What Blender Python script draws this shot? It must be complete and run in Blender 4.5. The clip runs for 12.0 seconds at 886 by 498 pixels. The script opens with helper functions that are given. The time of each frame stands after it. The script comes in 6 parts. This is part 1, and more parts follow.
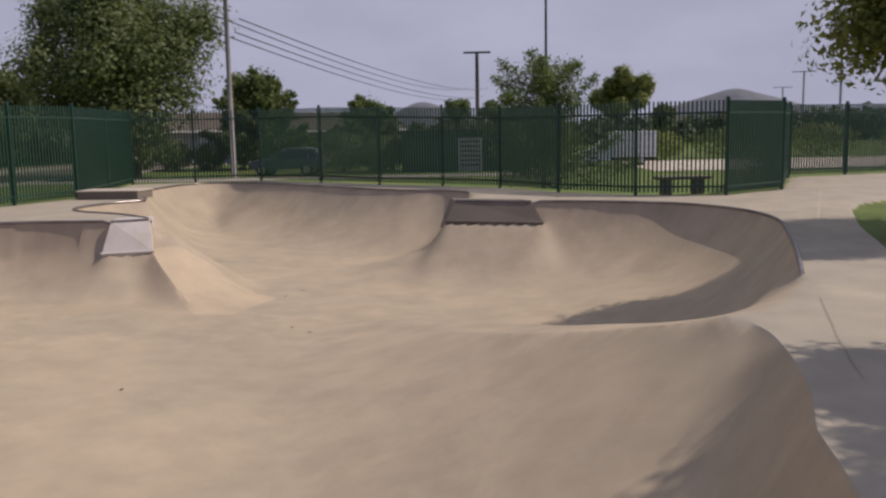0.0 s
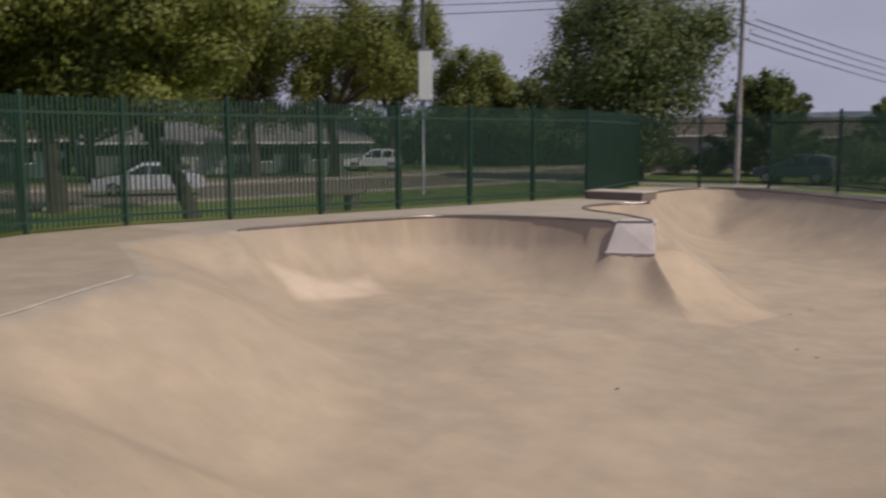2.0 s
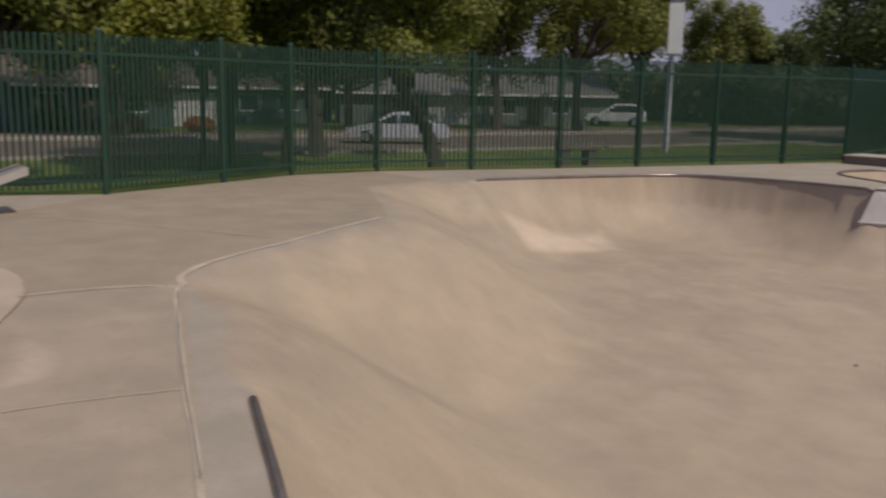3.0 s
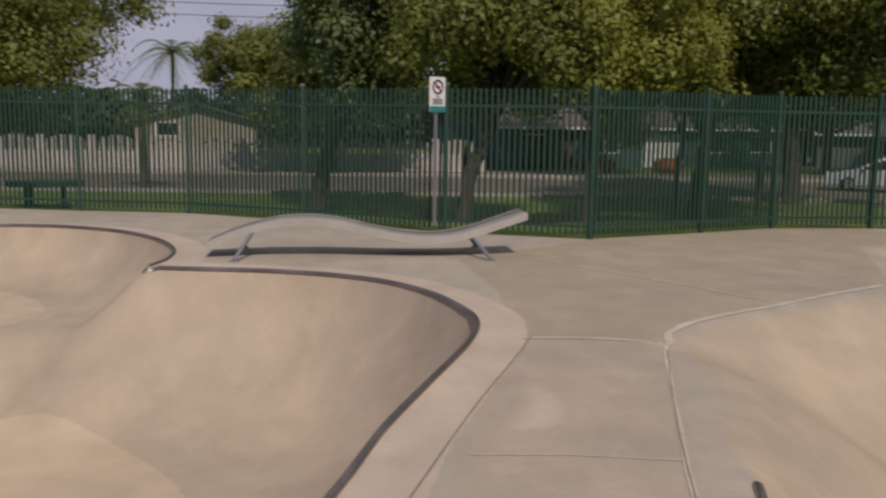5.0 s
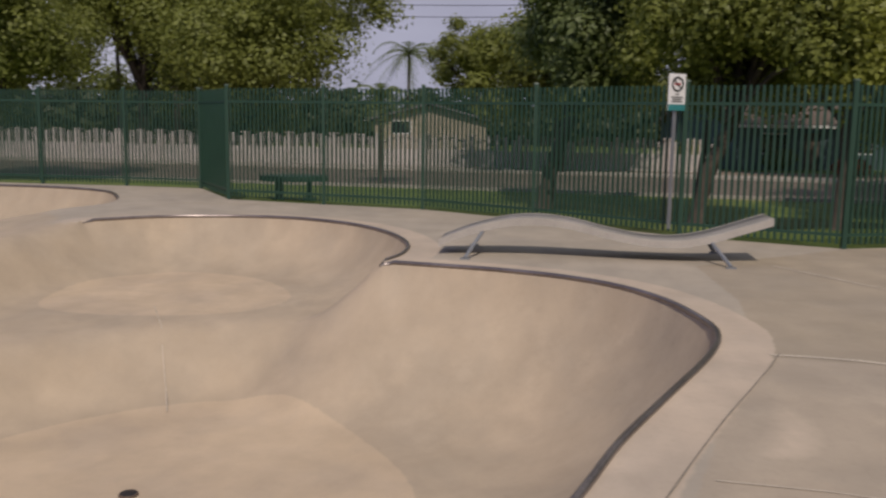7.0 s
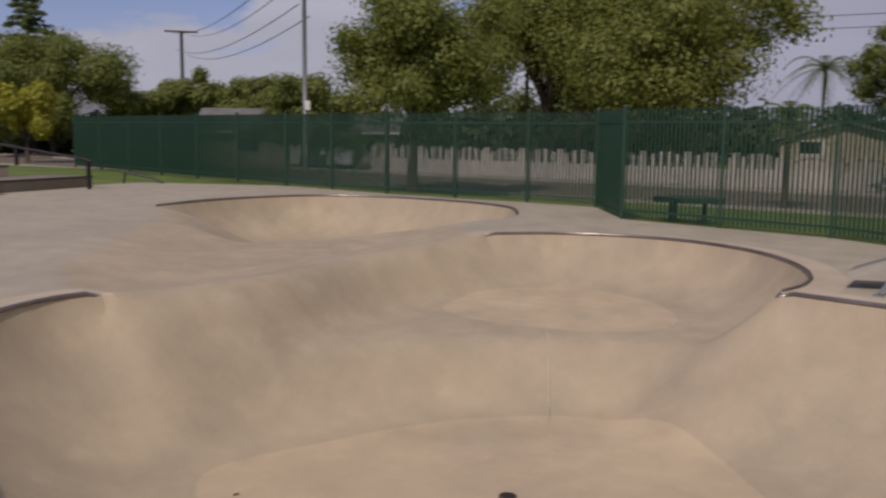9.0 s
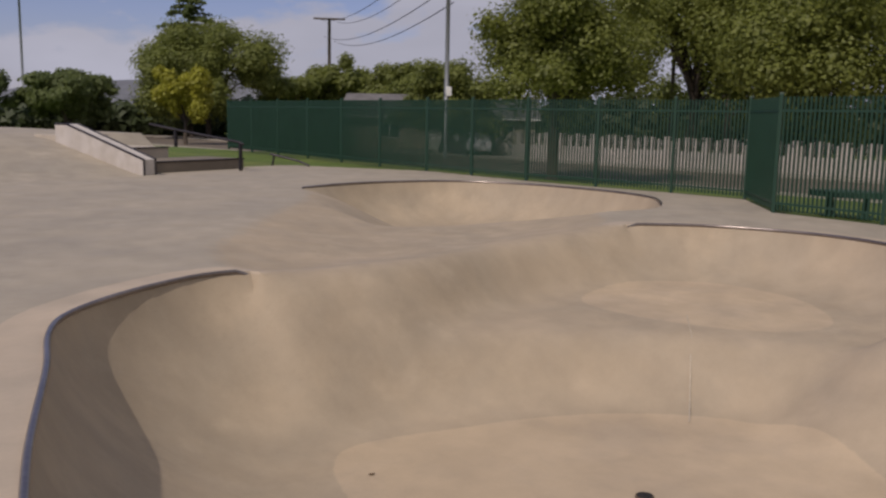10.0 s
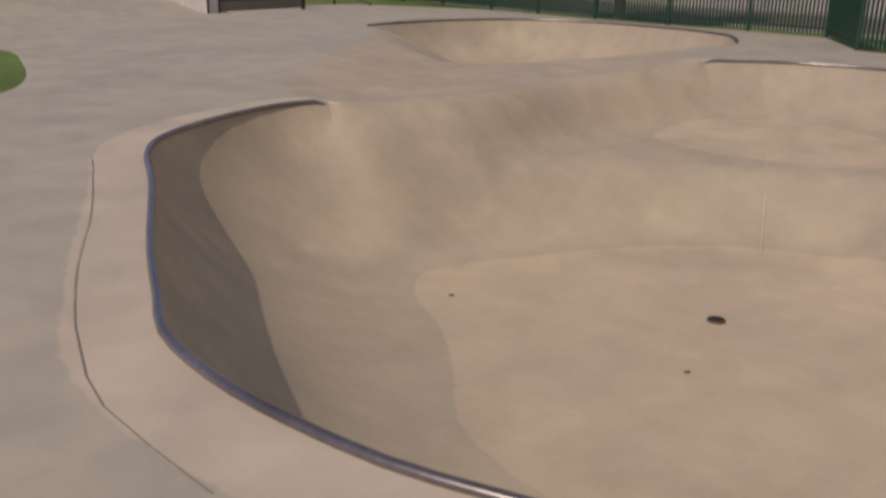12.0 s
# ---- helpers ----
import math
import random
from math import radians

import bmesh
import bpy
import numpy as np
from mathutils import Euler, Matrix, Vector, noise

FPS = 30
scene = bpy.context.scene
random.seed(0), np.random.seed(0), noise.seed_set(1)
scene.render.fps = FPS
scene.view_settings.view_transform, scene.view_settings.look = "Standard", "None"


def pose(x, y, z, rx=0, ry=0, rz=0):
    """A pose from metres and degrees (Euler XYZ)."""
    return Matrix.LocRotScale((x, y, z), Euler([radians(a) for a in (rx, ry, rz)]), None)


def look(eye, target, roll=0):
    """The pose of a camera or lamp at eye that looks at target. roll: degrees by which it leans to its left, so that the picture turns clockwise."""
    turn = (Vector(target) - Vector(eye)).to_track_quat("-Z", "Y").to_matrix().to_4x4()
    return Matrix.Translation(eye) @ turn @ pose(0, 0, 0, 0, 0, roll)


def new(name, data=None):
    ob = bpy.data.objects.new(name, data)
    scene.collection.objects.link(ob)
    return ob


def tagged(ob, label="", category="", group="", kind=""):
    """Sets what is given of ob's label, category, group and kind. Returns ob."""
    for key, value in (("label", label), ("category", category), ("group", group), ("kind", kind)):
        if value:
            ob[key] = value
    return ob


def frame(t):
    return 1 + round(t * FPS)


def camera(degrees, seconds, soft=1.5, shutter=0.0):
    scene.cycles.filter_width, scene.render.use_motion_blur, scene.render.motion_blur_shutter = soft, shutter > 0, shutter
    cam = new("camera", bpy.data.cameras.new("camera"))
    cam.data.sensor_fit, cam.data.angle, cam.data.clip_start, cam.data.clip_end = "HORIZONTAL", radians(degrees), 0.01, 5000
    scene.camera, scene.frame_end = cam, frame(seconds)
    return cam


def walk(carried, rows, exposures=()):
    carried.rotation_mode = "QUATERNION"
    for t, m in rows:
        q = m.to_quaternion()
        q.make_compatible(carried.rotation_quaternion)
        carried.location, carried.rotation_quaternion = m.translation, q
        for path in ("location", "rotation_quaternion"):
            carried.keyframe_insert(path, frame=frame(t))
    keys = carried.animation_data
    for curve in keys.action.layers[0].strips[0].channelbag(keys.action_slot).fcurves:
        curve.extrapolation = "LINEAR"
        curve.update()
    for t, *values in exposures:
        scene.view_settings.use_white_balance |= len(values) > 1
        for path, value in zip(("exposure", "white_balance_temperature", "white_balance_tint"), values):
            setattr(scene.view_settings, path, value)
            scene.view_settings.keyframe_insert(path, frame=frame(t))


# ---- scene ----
cam = camera(53.5, 12.0, soft=2.4, shutter=0.35)
PATH = [
    (0, pose(0.344, 0.161, 1.451, 82.23, 1.06, 0.03)),
    (0.5, pose(0.318, 0.194, 1.445, 82.34, -0.39, 2.97)),
    (1, pose(0.310, 0.226, 1.394, 83.68, -0.56, 10.24)),
    (1.5, pose(0.088, 0.271, 1.416, 84.17, -0.23, 22.22)),
    (2, pose(0.096, 0.423, 1.442, 82.85, 0.15, 31.64)),
    (2.5, pose(0.130, 0.365, 1.419, 80.65, -1.16, 39.05)),
    (3, pose(0.305, 0.225, 1.470, 79.75, -0.97, 47.23)),
    (3.5, pose(0.233, 0.146, 1.492, 79.76, -2.03, 55.00)),
    (5.5, pose(0.154, -0.070, 1.667, 82.00, -1.14, 79.81)),
    (6, pose(0.139, -0.096, 1.674, 81.64, -2.08, 80.93)),
    (6.5, pose(0.070, -0.101, 1.655, 81.27, -1.08, 85.43)),
    (6.7, pose(0.044, -0.101, 1.648, 81.43, -0.96, 87.81)),
    (8.3, pose(-0.125, -0.110, 1.601, 81.49, 0.21, 105.89)),
    (8.5, pose(-0.118, -0.112, 1.610, 82.02, 0.04, 108.94)),
    (9, pose(-0.052, -0.084, 1.644, 82.41, -0.63, 116.45)),
    (9.5, pose(-0.106, -0.098, 1.660, 81.89, -0.58, 122.45)),
    (10, pose(-0.102, -0.164, 1.646, 81.40, -1.16, 125.43)),
    (10.5, pose(-0.097, -0.263, 1.619, 80.21, -2.89, 128.18)),
    (11, pose(-0.007, -0.315, 1.588, 79.40, -3.55, 130.44)),
    (11.5, pose(0.098, -0.307, 1.558, 76.77, -2.64, 130.40)),
    (12, pose(0.162, -0.224, 1.487, 71.53, -0.91, 129.07)),
]
walk(cam, PATH, exposures=[(0.0, 0.34, 6750, 14), (1.0, 0.30, 6750, 14), (1.7, 0.22, 6750, 14), (2.5, 0.04, 6750, 14), (3.5, -0.03, 6750, 14), (5.5, 0.12, 6750, 14), (6.7, 0.11, 6750, 14), (8.5, -0.06, 6750, 14), (12.0, -0.06, 6750, 14)])

# ---- world and sun ----
SUN_TURN, SUN_UP = 272.0, 50.0   # degrees to the left of +y, degrees above the horizon
to_sun = Vector((-math.sin(radians(SUN_TURN)) * math.cos(radians(SUN_UP)),
                 math.cos(radians(SUN_TURN)) * math.cos(radians(SUN_UP)), math.sin(radians(SUN_UP))))
world = bpy.data.worlds.new("sky")
scene.world = world
world.use_nodes = True
wt = world.node_tree
wt.nodes.clear()
w_out = wt.nodes.new("ShaderNodeOutputWorld")
w_bg = wt.nodes.new("ShaderNodeBackground")
w_sky = wt.nodes.new("ShaderNodeTexSky")
w_sky.sky_type, w_sky.sun_disc = "NISHITA", False
w_sky.sun_elevation, w_sky.sun_rotation = radians(SUN_UP), radians(-SUN_TURN)
w_sky.dust_density, w_sky.air_density, w_sky.ozone_density = 0.6, 1.0, 3.0
w_tc = wt.nodes.new("ShaderNodeTexCoord")
w_map = wt.nodes.new("ShaderNodeMapping")
w_map.inputs["Location"].default_value = (3.1, 1.7, 0.4)
w_map.inputs["Scale"].default_value = (1.0, 1.0, 2.6)
w_noise = wt.nodes.new("ShaderNodeTexNoise")
w_noise.inputs["Scale"].default_value, w_noise.inputs["Detail"].default_value = 4.2, 9.0
w_noise.inputs["Roughness"].default_value = 0.55
w_ramp = wt.nodes.new("ShaderNodeValToRGB")
w_ramp.color_ramp.elements[0].position, w_ramp.color_ramp.elements[1].position = 0.33, 0.40
w_mix = wt.nodes.new("ShaderNodeMix")
w_mix.data_type = "RGBA"
# clouds: lavender-grey low down, whiter overhead
w_sep = wt.nodes.new("ShaderNodeSeparateXYZ")
w_high = wt.nodes.new("ShaderNodeMapRange")
w_high.inputs["From Min"].default_value, w_high.inputs["From Max"].default_value = 0.15, 0.75
w_cloud = wt.nodes.new("ShaderNodeMix")
w_cloud.data_type = "RGBA"
w_cloud.inputs["A"].default_value, w_cloud.inputs["B"].default_value = (4.0, 4.2, 5.6, 1), (4.7, 5.0, 5.35, 1)
wt.links.new(w_tc.outputs["Generated"], w_sep.inputs[0])
wt.links.new(w_sep.outputs["Z"], w_high.inputs["Value"])
wt.links.new(w_high.outputs["Result"], w_cloud.inputs["Factor"])
# sunlit white cumulus towards -y
w_back = wt.nodes.new("ShaderNodeMapRange")
w_back.inputs["From Min"].default_value, w_back.inputs["From Max"].default_value = 0.15, -0.55
w_white = wt.nodes.new("ShaderNodeMix")
w_white.data_type = "RGBA"
w_white.inputs["B"].default_value = (5.3, 5.5, 6.7, 1)
wt.links.new(w_sep.outputs["Y"], w_back.inputs["Value"])
wt.links.new(w_back.outputs["Result"], w_white.inputs["Factor"])
wt.links.new(w_cloud.outputs["Result"], w_white.inputs["A"])
# soft billows within the cloud
w_soft = wt.nodes.new("ShaderNodeTexNoise")
w_soft.inputs["Scale"].default_value, w_soft.inputs["Detail"].default_value = 4.5, 5.0
wt.links.new(w_map.outputs["Vector"], w_soft.inputs["Vector"])
w_lift = wt.nodes.new("ShaderNodeMapRange")
w_lift.inputs["From Min"].default_value, w_lift.inputs["From Max"].default_value = 0.3, 0.7
w_lift.inputs["To Min"].default_value, w_lift.inputs["To Max"].default_value = 0.92, 1.11
wt.links.new(w_soft.outputs["Fac"], w_lift.inputs["Value"])
w_billow = wt.nodes.new("ShaderNodeVectorMath")
w_billow.operation = "SCALE"
wt.links.new(w_white.outputs["Result"], w_billow.inputs[0])
wt.links.new(w_lift.outputs["Result"], w_billow.inputs["Scale"])
wt.links.new(w_billow.outputs[0], w_mix.inputs["B"])
wt.links.new(w_tc.outputs["Generated"], w_map.inputs["Vector"])
wt.links.new(w_map.outputs["Vector"], w_noise.inputs["Vector"])
# the overcast thickens towards +y
w_dot = wt.nodes.new("ShaderNodeVectorMath")
w_dot.operation = "DOT_PRODUCT"
w_dot.inputs[1].default_value = (0.0, 0.27, -0.12)
w_add = wt.nodes.new("ShaderNodeMath")
w_add.operation = "ADD"
wt.links.new(w_tc.outputs["Generated"], w_dot.inputs[0])
wt.links.new(w_dot.outputs["Value"], w_add.inputs[0])
wt.links.new(w_noise.outputs["Fac"], w_add.inputs[1])
w_low = wt.nodes.new("ShaderNodeMapRange")
w_low.inputs["From Min"].default_value, w_low.inputs["From Max"].default_value = 0.0, 0.13
w_low.inputs["To Min"].default_value, w_low.inputs["To Max"].default_value = 0.16, 0.0
wt.links.new(w_sep.outputs["Z"], w_low.inputs["Value"])
w_sum = wt.nodes.new("ShaderNodeMath")
w_sum.operation = "ADD"
wt.links.new(w_add.outputs[0], w_sum.inputs[0])
wt.links.new(w_low.outputs["Result"], w_sum.inputs[1])
wt.links.new(w_sum.outputs[0], w_ramp.inputs["Fac"])
wt.links.new(w_ramp.outputs["Color"], w_mix.inputs["Factor"])
w_tint = wt.nodes.new("ShaderNodeMix")
w_tint.data_type, w_tint.blend_type = "RGBA", "MULTIPLY"
w_tint.inputs["Factor"].default_value, w_tint.inputs["B"].default_value = 1.0, (0.97, 0.86, 1.1, 1)
wt.links.new(w_sky.outputs["Color"], w_tint.inputs["A"])
wt.links.new(w_tint.outputs["Result"], w_mix.inputs["A"])
wt.links.new(w_mix.outputs["Result"], w_bg.inputs["Color"])
wt.links.new(w_bg.outputs["Background"], w_out.inputs["Surface"])
w_bg.inputs["Strength"].default_value = 0.075
sun_data = bpy.data.lights.new("sun", "SUN")
sun_data.energy, sun_data.angle, sun_data.color = 2.43, radians(0.6), (1.0, 0.93, 0.85)
sun = new("sun", sun_data)
sun.matrix_world = look(to_sun * 60, (0, 0, 0))


# ---- materials ----
def material(name, color, rough=0.8, metal=0.0, vary=0.15, scale=3.0, fine=0.1, fine_scale=60.0, bump=0.0, bump_scale=80.0,
             stain=None, stain_scale=0.5, stain_at=0.55, random=0.0, emit=0.0, spec=0.5, transmit=0.0):
    """A node material: base colour broken up at two scales, an optional stain colour, and fine relief."""
    m = bpy.data.materials.new(name)
    m.use_nodes = True
    t = m.node_tree
    b = t.nodes["Principled BSDF"]
    b.inputs["Roughness"].default_value, b.inputs["Metallic"].default_value = rough, metal
    b.inputs["Specular IOR Level"].default_value = spec
    if transmit:
        b.inputs["Transmission Weight"].default_value = transmit
    geo = t.nodes.new("ShaderNodeTexCoord")
    def noise_node(s, detail=4.0):
        n = t.nodes.new("ShaderNodeTexNoise")
        n.inputs["Scale"].default_value, n.inputs["Detail"].default_value = s, detail
        t.links.new(geo.outputs["Object"], n.inputs["Vector"])
        return n
    def scaled(socket, amount):
        """Turns 0..1 into 1 - amount .. 1 + amount."""
        r = t.nodes.new("ShaderNodeMapRange")
        r.inputs["From Min"].default_value, r.inputs["From Max"].default_value = 0.25, 0.75
        r.inputs["To Min"].default_value, r.inputs["To Max"].default_value = 1 - amount, 1 + amount
        t.links.new(socket, r.inputs["Value"])
        return r.outputs["Result"]
    def times(a, c):
        n = t.nodes.new("ShaderNodeMath")
        n.operation = "MULTIPLY"
        t.links.new(a, n.inputs[0])
        t.links.new(c, n.inputs[1])
        return n.outputs[0]
    factor = times(scaled(noise_node(scale, 5.0).outputs["Fac"], vary), scaled(noise_node(fine_scale, 2.0).outputs["Fac"], fine))
    if random:
        info = t.nodes.new("ShaderNodeObjectInfo")
        r = t.nodes.new("ShaderNodeMapRange")
        r.inputs["To Min"].default_value, r.inputs["To Max"].default_value = 1 - random, 1 + random
        t.links.new(info.outputs["Random"], r.inputs["Value"])
        factor = times(factor, r.outputs["Result"])
    base = t.nodes.new("ShaderNodeMix")
    base.data_type = "RGBA"
    base.inputs["A"].default_value = (*color, 1)
    base.inputs["B"].default_value = (*(stain or color), 1)
    if stain:
        ramp = t.nodes.new("ShaderNodeValToRGB")
        ramp.color_ramp.elements[0].position, ramp.color_ramp.elements[1].position = stain_at - 0.09, stain_at + 0.13
        t.links.new(noise_node(stain_scale, 6.0).outputs["Fac"], ramp.inputs["Fac"])
        t.links.new(ramp.outputs["Color"], base.inputs["Factor"])
    else:
        base.inputs["Factor"].default_value = 0.0
    mul = t.nodes.new("ShaderNodeVectorMath")
    mul.operation = "SCALE"
    t.links.new(base.outputs["Result"], mul.inputs[0])
    t.links.new(factor, mul.inputs["Scale"])
    t.links.new(mul.outputs[0], b.inputs["Base Color"])
    if bump:
        n = t.nodes.new("ShaderNodeBump")
        n.inputs["Strength"].default_value, n.inputs["Distance"].default_value = bump, 0.01
        t.links.new(noise_node(bump_scale, 3.0).outputs["Fac"], n.inputs["Height"])
        t.links.new(n.outputs["Normal"], b.inputs["Normal"])
    if emit:
        b.inputs["Emission Color"].default_value = (*color, 1)
        b.inputs["Emission Strength"].default_value = emit
    return m


def leafy(name, color, other):
    """Leaf material: colour by leaf, some light let through."""
    m = bpy.data.materials.new(name)
    m.use_nodes = True
    t = m.node_tree
    b = t.nodes["Principled BSDF"]
    b.inputs["Roughness"].default_value = 0.55
    geo = t.nodes.new("ShaderNodeNewGeometry")
    tc = t.nodes.new("ShaderNodeTexCoord")
    n = t.nodes.new("ShaderNodeTexNoise")
    n.inputs["Scale"].default_value = 0.8
    t.links.new(tc.outputs["Object"], n.inputs["Vector"])
    add = t.nodes.new("ShaderNodeMath")
    add.operation = "MULTIPLY_ADD"
    add.inputs[1].default_value = 0.34
    t.links.new(geo.outputs["Random Per Island"], add.inputs[0])
    sub = t.nodes.new("ShaderNodeMath")
    sub.operation = "SUBTRACT"
    sub.inputs[1].default_value = 0.14
    t.links.new(n.outputs["Fac"], sub.inputs[0])
    t.links.new(sub.outputs[0], add.inputs[2])
    mix = t.nodes.new("ShaderNodeMix")
    mix.data_type = "RGBA"
    mix.inputs["A"].default_value, mix.inputs["B"].default_value = (*color, 1), (*other, 1)
    t.links.new(add.outputs[0], mix.inputs["Factor"])
    t.links.new(mix.outputs["Result"], b.inputs["Base Color"])
    tr = t.nodes.new("ShaderNodeBsdfTranslucent")
    t.links.new(mix.outputs["Result"], tr.inputs["Color"])
    sh = t.nodes.new("ShaderNodeMixShader")
    sh.inputs["Fac"].default_value = 0.48
    out = t.nodes["Material Output"]
    t.links.new(b.outputs[0], sh.inputs[1])
    t.links.new(tr.outputs[0], sh.inputs[2])
    t.links.new(sh.outputs[0], out.inputs["Surface"])
    return m


def layered(name, layers):
    """Concrete in fields, not all of them separate pours: the first colour pair everywhere, each next one where its
    attribute is above zero.
    """
    m = bpy.data.materials.new(name)
    m.use_nodes = True
    t = m.node_tree
    b = t.nodes["Principled BSDF"]
    b.inputs["Specular IOR Level"].default_value = 0.35
    tc = t.nodes.new("ShaderNodeTexCoord")
    def node(kind, **values):
        n = t.nodes.new(kind)
        for k, v in values.items():
            n.inputs[k].default_value = v
        return n
    def cloud(scale, detail=5.0, rough=0.55):
        n = node("ShaderNodeTexNoise", Scale=scale, Detail=detail, Roughness=rough)
        t.links.new(tc.outputs["Object"], n.inputs["Vector"])
        return n.outputs["Fac"]
    def ranged(socket, a, c, lo, hi):
        n = node("ShaderNodeMapRange")
        for k, v in zip(("From Min", "From Max", "To Min", "To Max"), (a, c, lo, hi)):
            n.inputs[k].default_value = v
        t.links.new(socket, n.inputs["Value"])
        return n.outputs["Result"]
    def maths(op, a, c):
        n = node("ShaderNodeMath")
        n.operation = op
        for i, q in enumerate((a, c)):
            if isinstance(q, float):
                n.inputs[i].default_value = q
            else:
                t.links.new(q, n.inputs[i])
        return n.outputs[0]
    def mixed(f, a, c):
        n = node("ShaderNodeMix")
        n.data_type = "RGBA"
        t.links.new(f, n.inputs["Factor"])
        for k, q in (("A", a), ("B", c)):
            if isinstance(q, tuple):
                n.inputs[k].default_value = (*q, 1)
            else:
                t.links.new(q, n.inputs[k])
        return n.outputs["Result"]
    stain = ranged(cloud(0.55, 7.0, 0.6), 0.42, 0.62, 0.0, 1.0)
    wobble = ranged(cloud(9.0, 3.0), 0.0, 1.0, -0.03, 0.03)
    color = None
    for attribute, one, two, *soft in layers:
        pair = mixed(stain, one, two)
        if color is None:
            color = pair
        else:
            a = node("ShaderNodeAttribute")
            a.attribute_name = attribute
            color = mixed(ranged(maths("ADD", a.outputs["Fac"], wobble), -0.012, soft[0] if soft else 0.012, 0.0, 1.0), color, pair)
    # blotches of greyer cement at arm's length, and drips that run down the walls
    color = mixed(ranged(cloud(1.1, 6.0, 0.6), 0.44, 0.68, 0.0, 0.18), color, mixed(cloud(0.5, 2.0), (0.375, 0.325, 0.265), (0.43, 0.36, 0.275)))
    run_down = node("ShaderNodeMapping", Scale=(2.4, 2.4, 0.3))
    t.links.new(tc.outputs["Object"], run_down.inputs["Vector"])
    drip = node("ShaderNodeTexNoise", Scale=0.9, Detail=5.0, Roughness=0.6)
    t.links.new(run_down.outputs["Vector"], drip.inputs["Vector"])
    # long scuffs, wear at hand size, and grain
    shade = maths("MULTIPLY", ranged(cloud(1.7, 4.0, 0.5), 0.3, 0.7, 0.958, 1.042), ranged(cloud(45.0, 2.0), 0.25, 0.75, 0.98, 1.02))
    marks = maths("MULTIPLY", ranged(cloud(0.22, 2.0), 0.4, 0.65, 0.0, 1.0), ranged(cloud(11.0, 8.0, 0.75), 0.52, 0.7, 0.0, 1.0))
    pale = maths("MULTIPLY", ranged(cloud(0.3, 2.0), 0.45, 0.62, 0.0, 1.0), ranged(cloud(2.6, 6.0, 0.6), 0.5, 0.7, 0.0, 1.0))
    shade = maths("MULTIPLY", shade, ranged(pale, 0.0, 1.0, 1.0, 1.13))
    shade = maths("MULTIPLY", shade, ranged(marks, 0.0, 1.0, 1.0, 0.9))
    shade = maths("MULTIPLY", shade, ranged(drip.outputs["Fac"], 0.35, 0.65, 1.05, 0.93))
    v = node("ShaderNodeVectorMath")
    v.operation = "SCALE"
    t.links.new(color, v.inputs[0])
    t.links.new(shade, v.inputs["Scale"])
    t.links.new(v.outputs[0], b.inputs["Base Color"])
    t.links.new(ranged(cloud(1.4, 4.0), 0.3, 0.7, 0.62, 0.82), b.inputs["Roughness"])
    bump = node("ShaderNodeBump", Strength=0.05, Distance=0.006)
    t.links.new(cloud(70.0, 3.0), bump.inputs["Height"])
    t.links.new(bump.outputs["Normal"], b.inputs["Normal"])
    return m


M = {
    "sheet": layered("skatepark_concrete", [("", (0.40, 0.342, 0.268), (0.352, 0.306, 0.246)), ("in_pour", (0.36, 0.296, 0.216), (0.328, 0.273, 0.204)), ("in_slab", (0.405, 0.333, 0.25), (0.36, 0.3, 0.23)), ("in_band", (0.50, 0.405, 0.308), (0.452, 0.371, 0.288)),
                                            ("in_bowl", (0.437, 0.347, 0.247), (0.385, 0.310, 0.224)), ("in_patch", (0.515, 0.40, 0.275), (0.465, 0.362, 0.255)),
                                            ("in_pale", (0.60, 0.485, 0.365), (0.54, 0.43, 0.32), 0.22)]),
    "grass": material("grass", (0.095, 0.14, 0.02), 0.9, vary=0.3, scale=0.6, fine=0.35, fine_scale=30, bump=0.8, bump_scale=60,
                      stain=(0.15, 0.16, 0.04), stain_scale=0.3, stain_at=0.6),
    "asphalt": material("asphalt", (0.15, 0.12, 0.092), 0.9, vary=0.15, scale=0.5, fine=0.15, fine_scale=50, bump=0.3),
    "kerb": material("kerb_concrete", (0.36, 0.32, 0.27), 0.85, vary=0.12, scale=1.5, fine=0.08),
    "steel": material("coping_steel", (0.25, 0.215, 0.2), 0.28, metal=0.75, vary=0.35, scale=2.0, fine=0.15, fine_scale=30),
    "green": material("green_paint", (0.014, 0.05, 0.03), 0.5, vary=0.12, scale=2.0, fine=0.05),
}


# ---- building helpers ----
def mesh_of(bm, name, mat, smooth=False):
    me = bpy.data.meshes.new(name)
    bm.to_mesh(me)
    bm.free()
    me.materials.append(mat)
    if smooth:
        me.polygons.foreach_set("use_smooth", [True] * len(me.polygons))
    return me


def part(name, bm, mat, parent=None, label="", smooth=False):
    """Links a bmesh as one mesh object under a thing or under a part."""
    ob = new(name, bm if isinstance(bm, bpy.types.Mesh) else mesh_of(bm, name, mat, smooth))
    ob.parent = parent
    if label:
        ob["label"] = label
    return ob


def thing(name, label, category, group="", kind="", at=(0, 0, 0), turn=0.0):
    ob = new(name)
    ob.empty_display_size = 0.2
    ob.matrix_world = pose(*at, 0, 0, turn)
    return tagged(ob, label, category, group, kind)


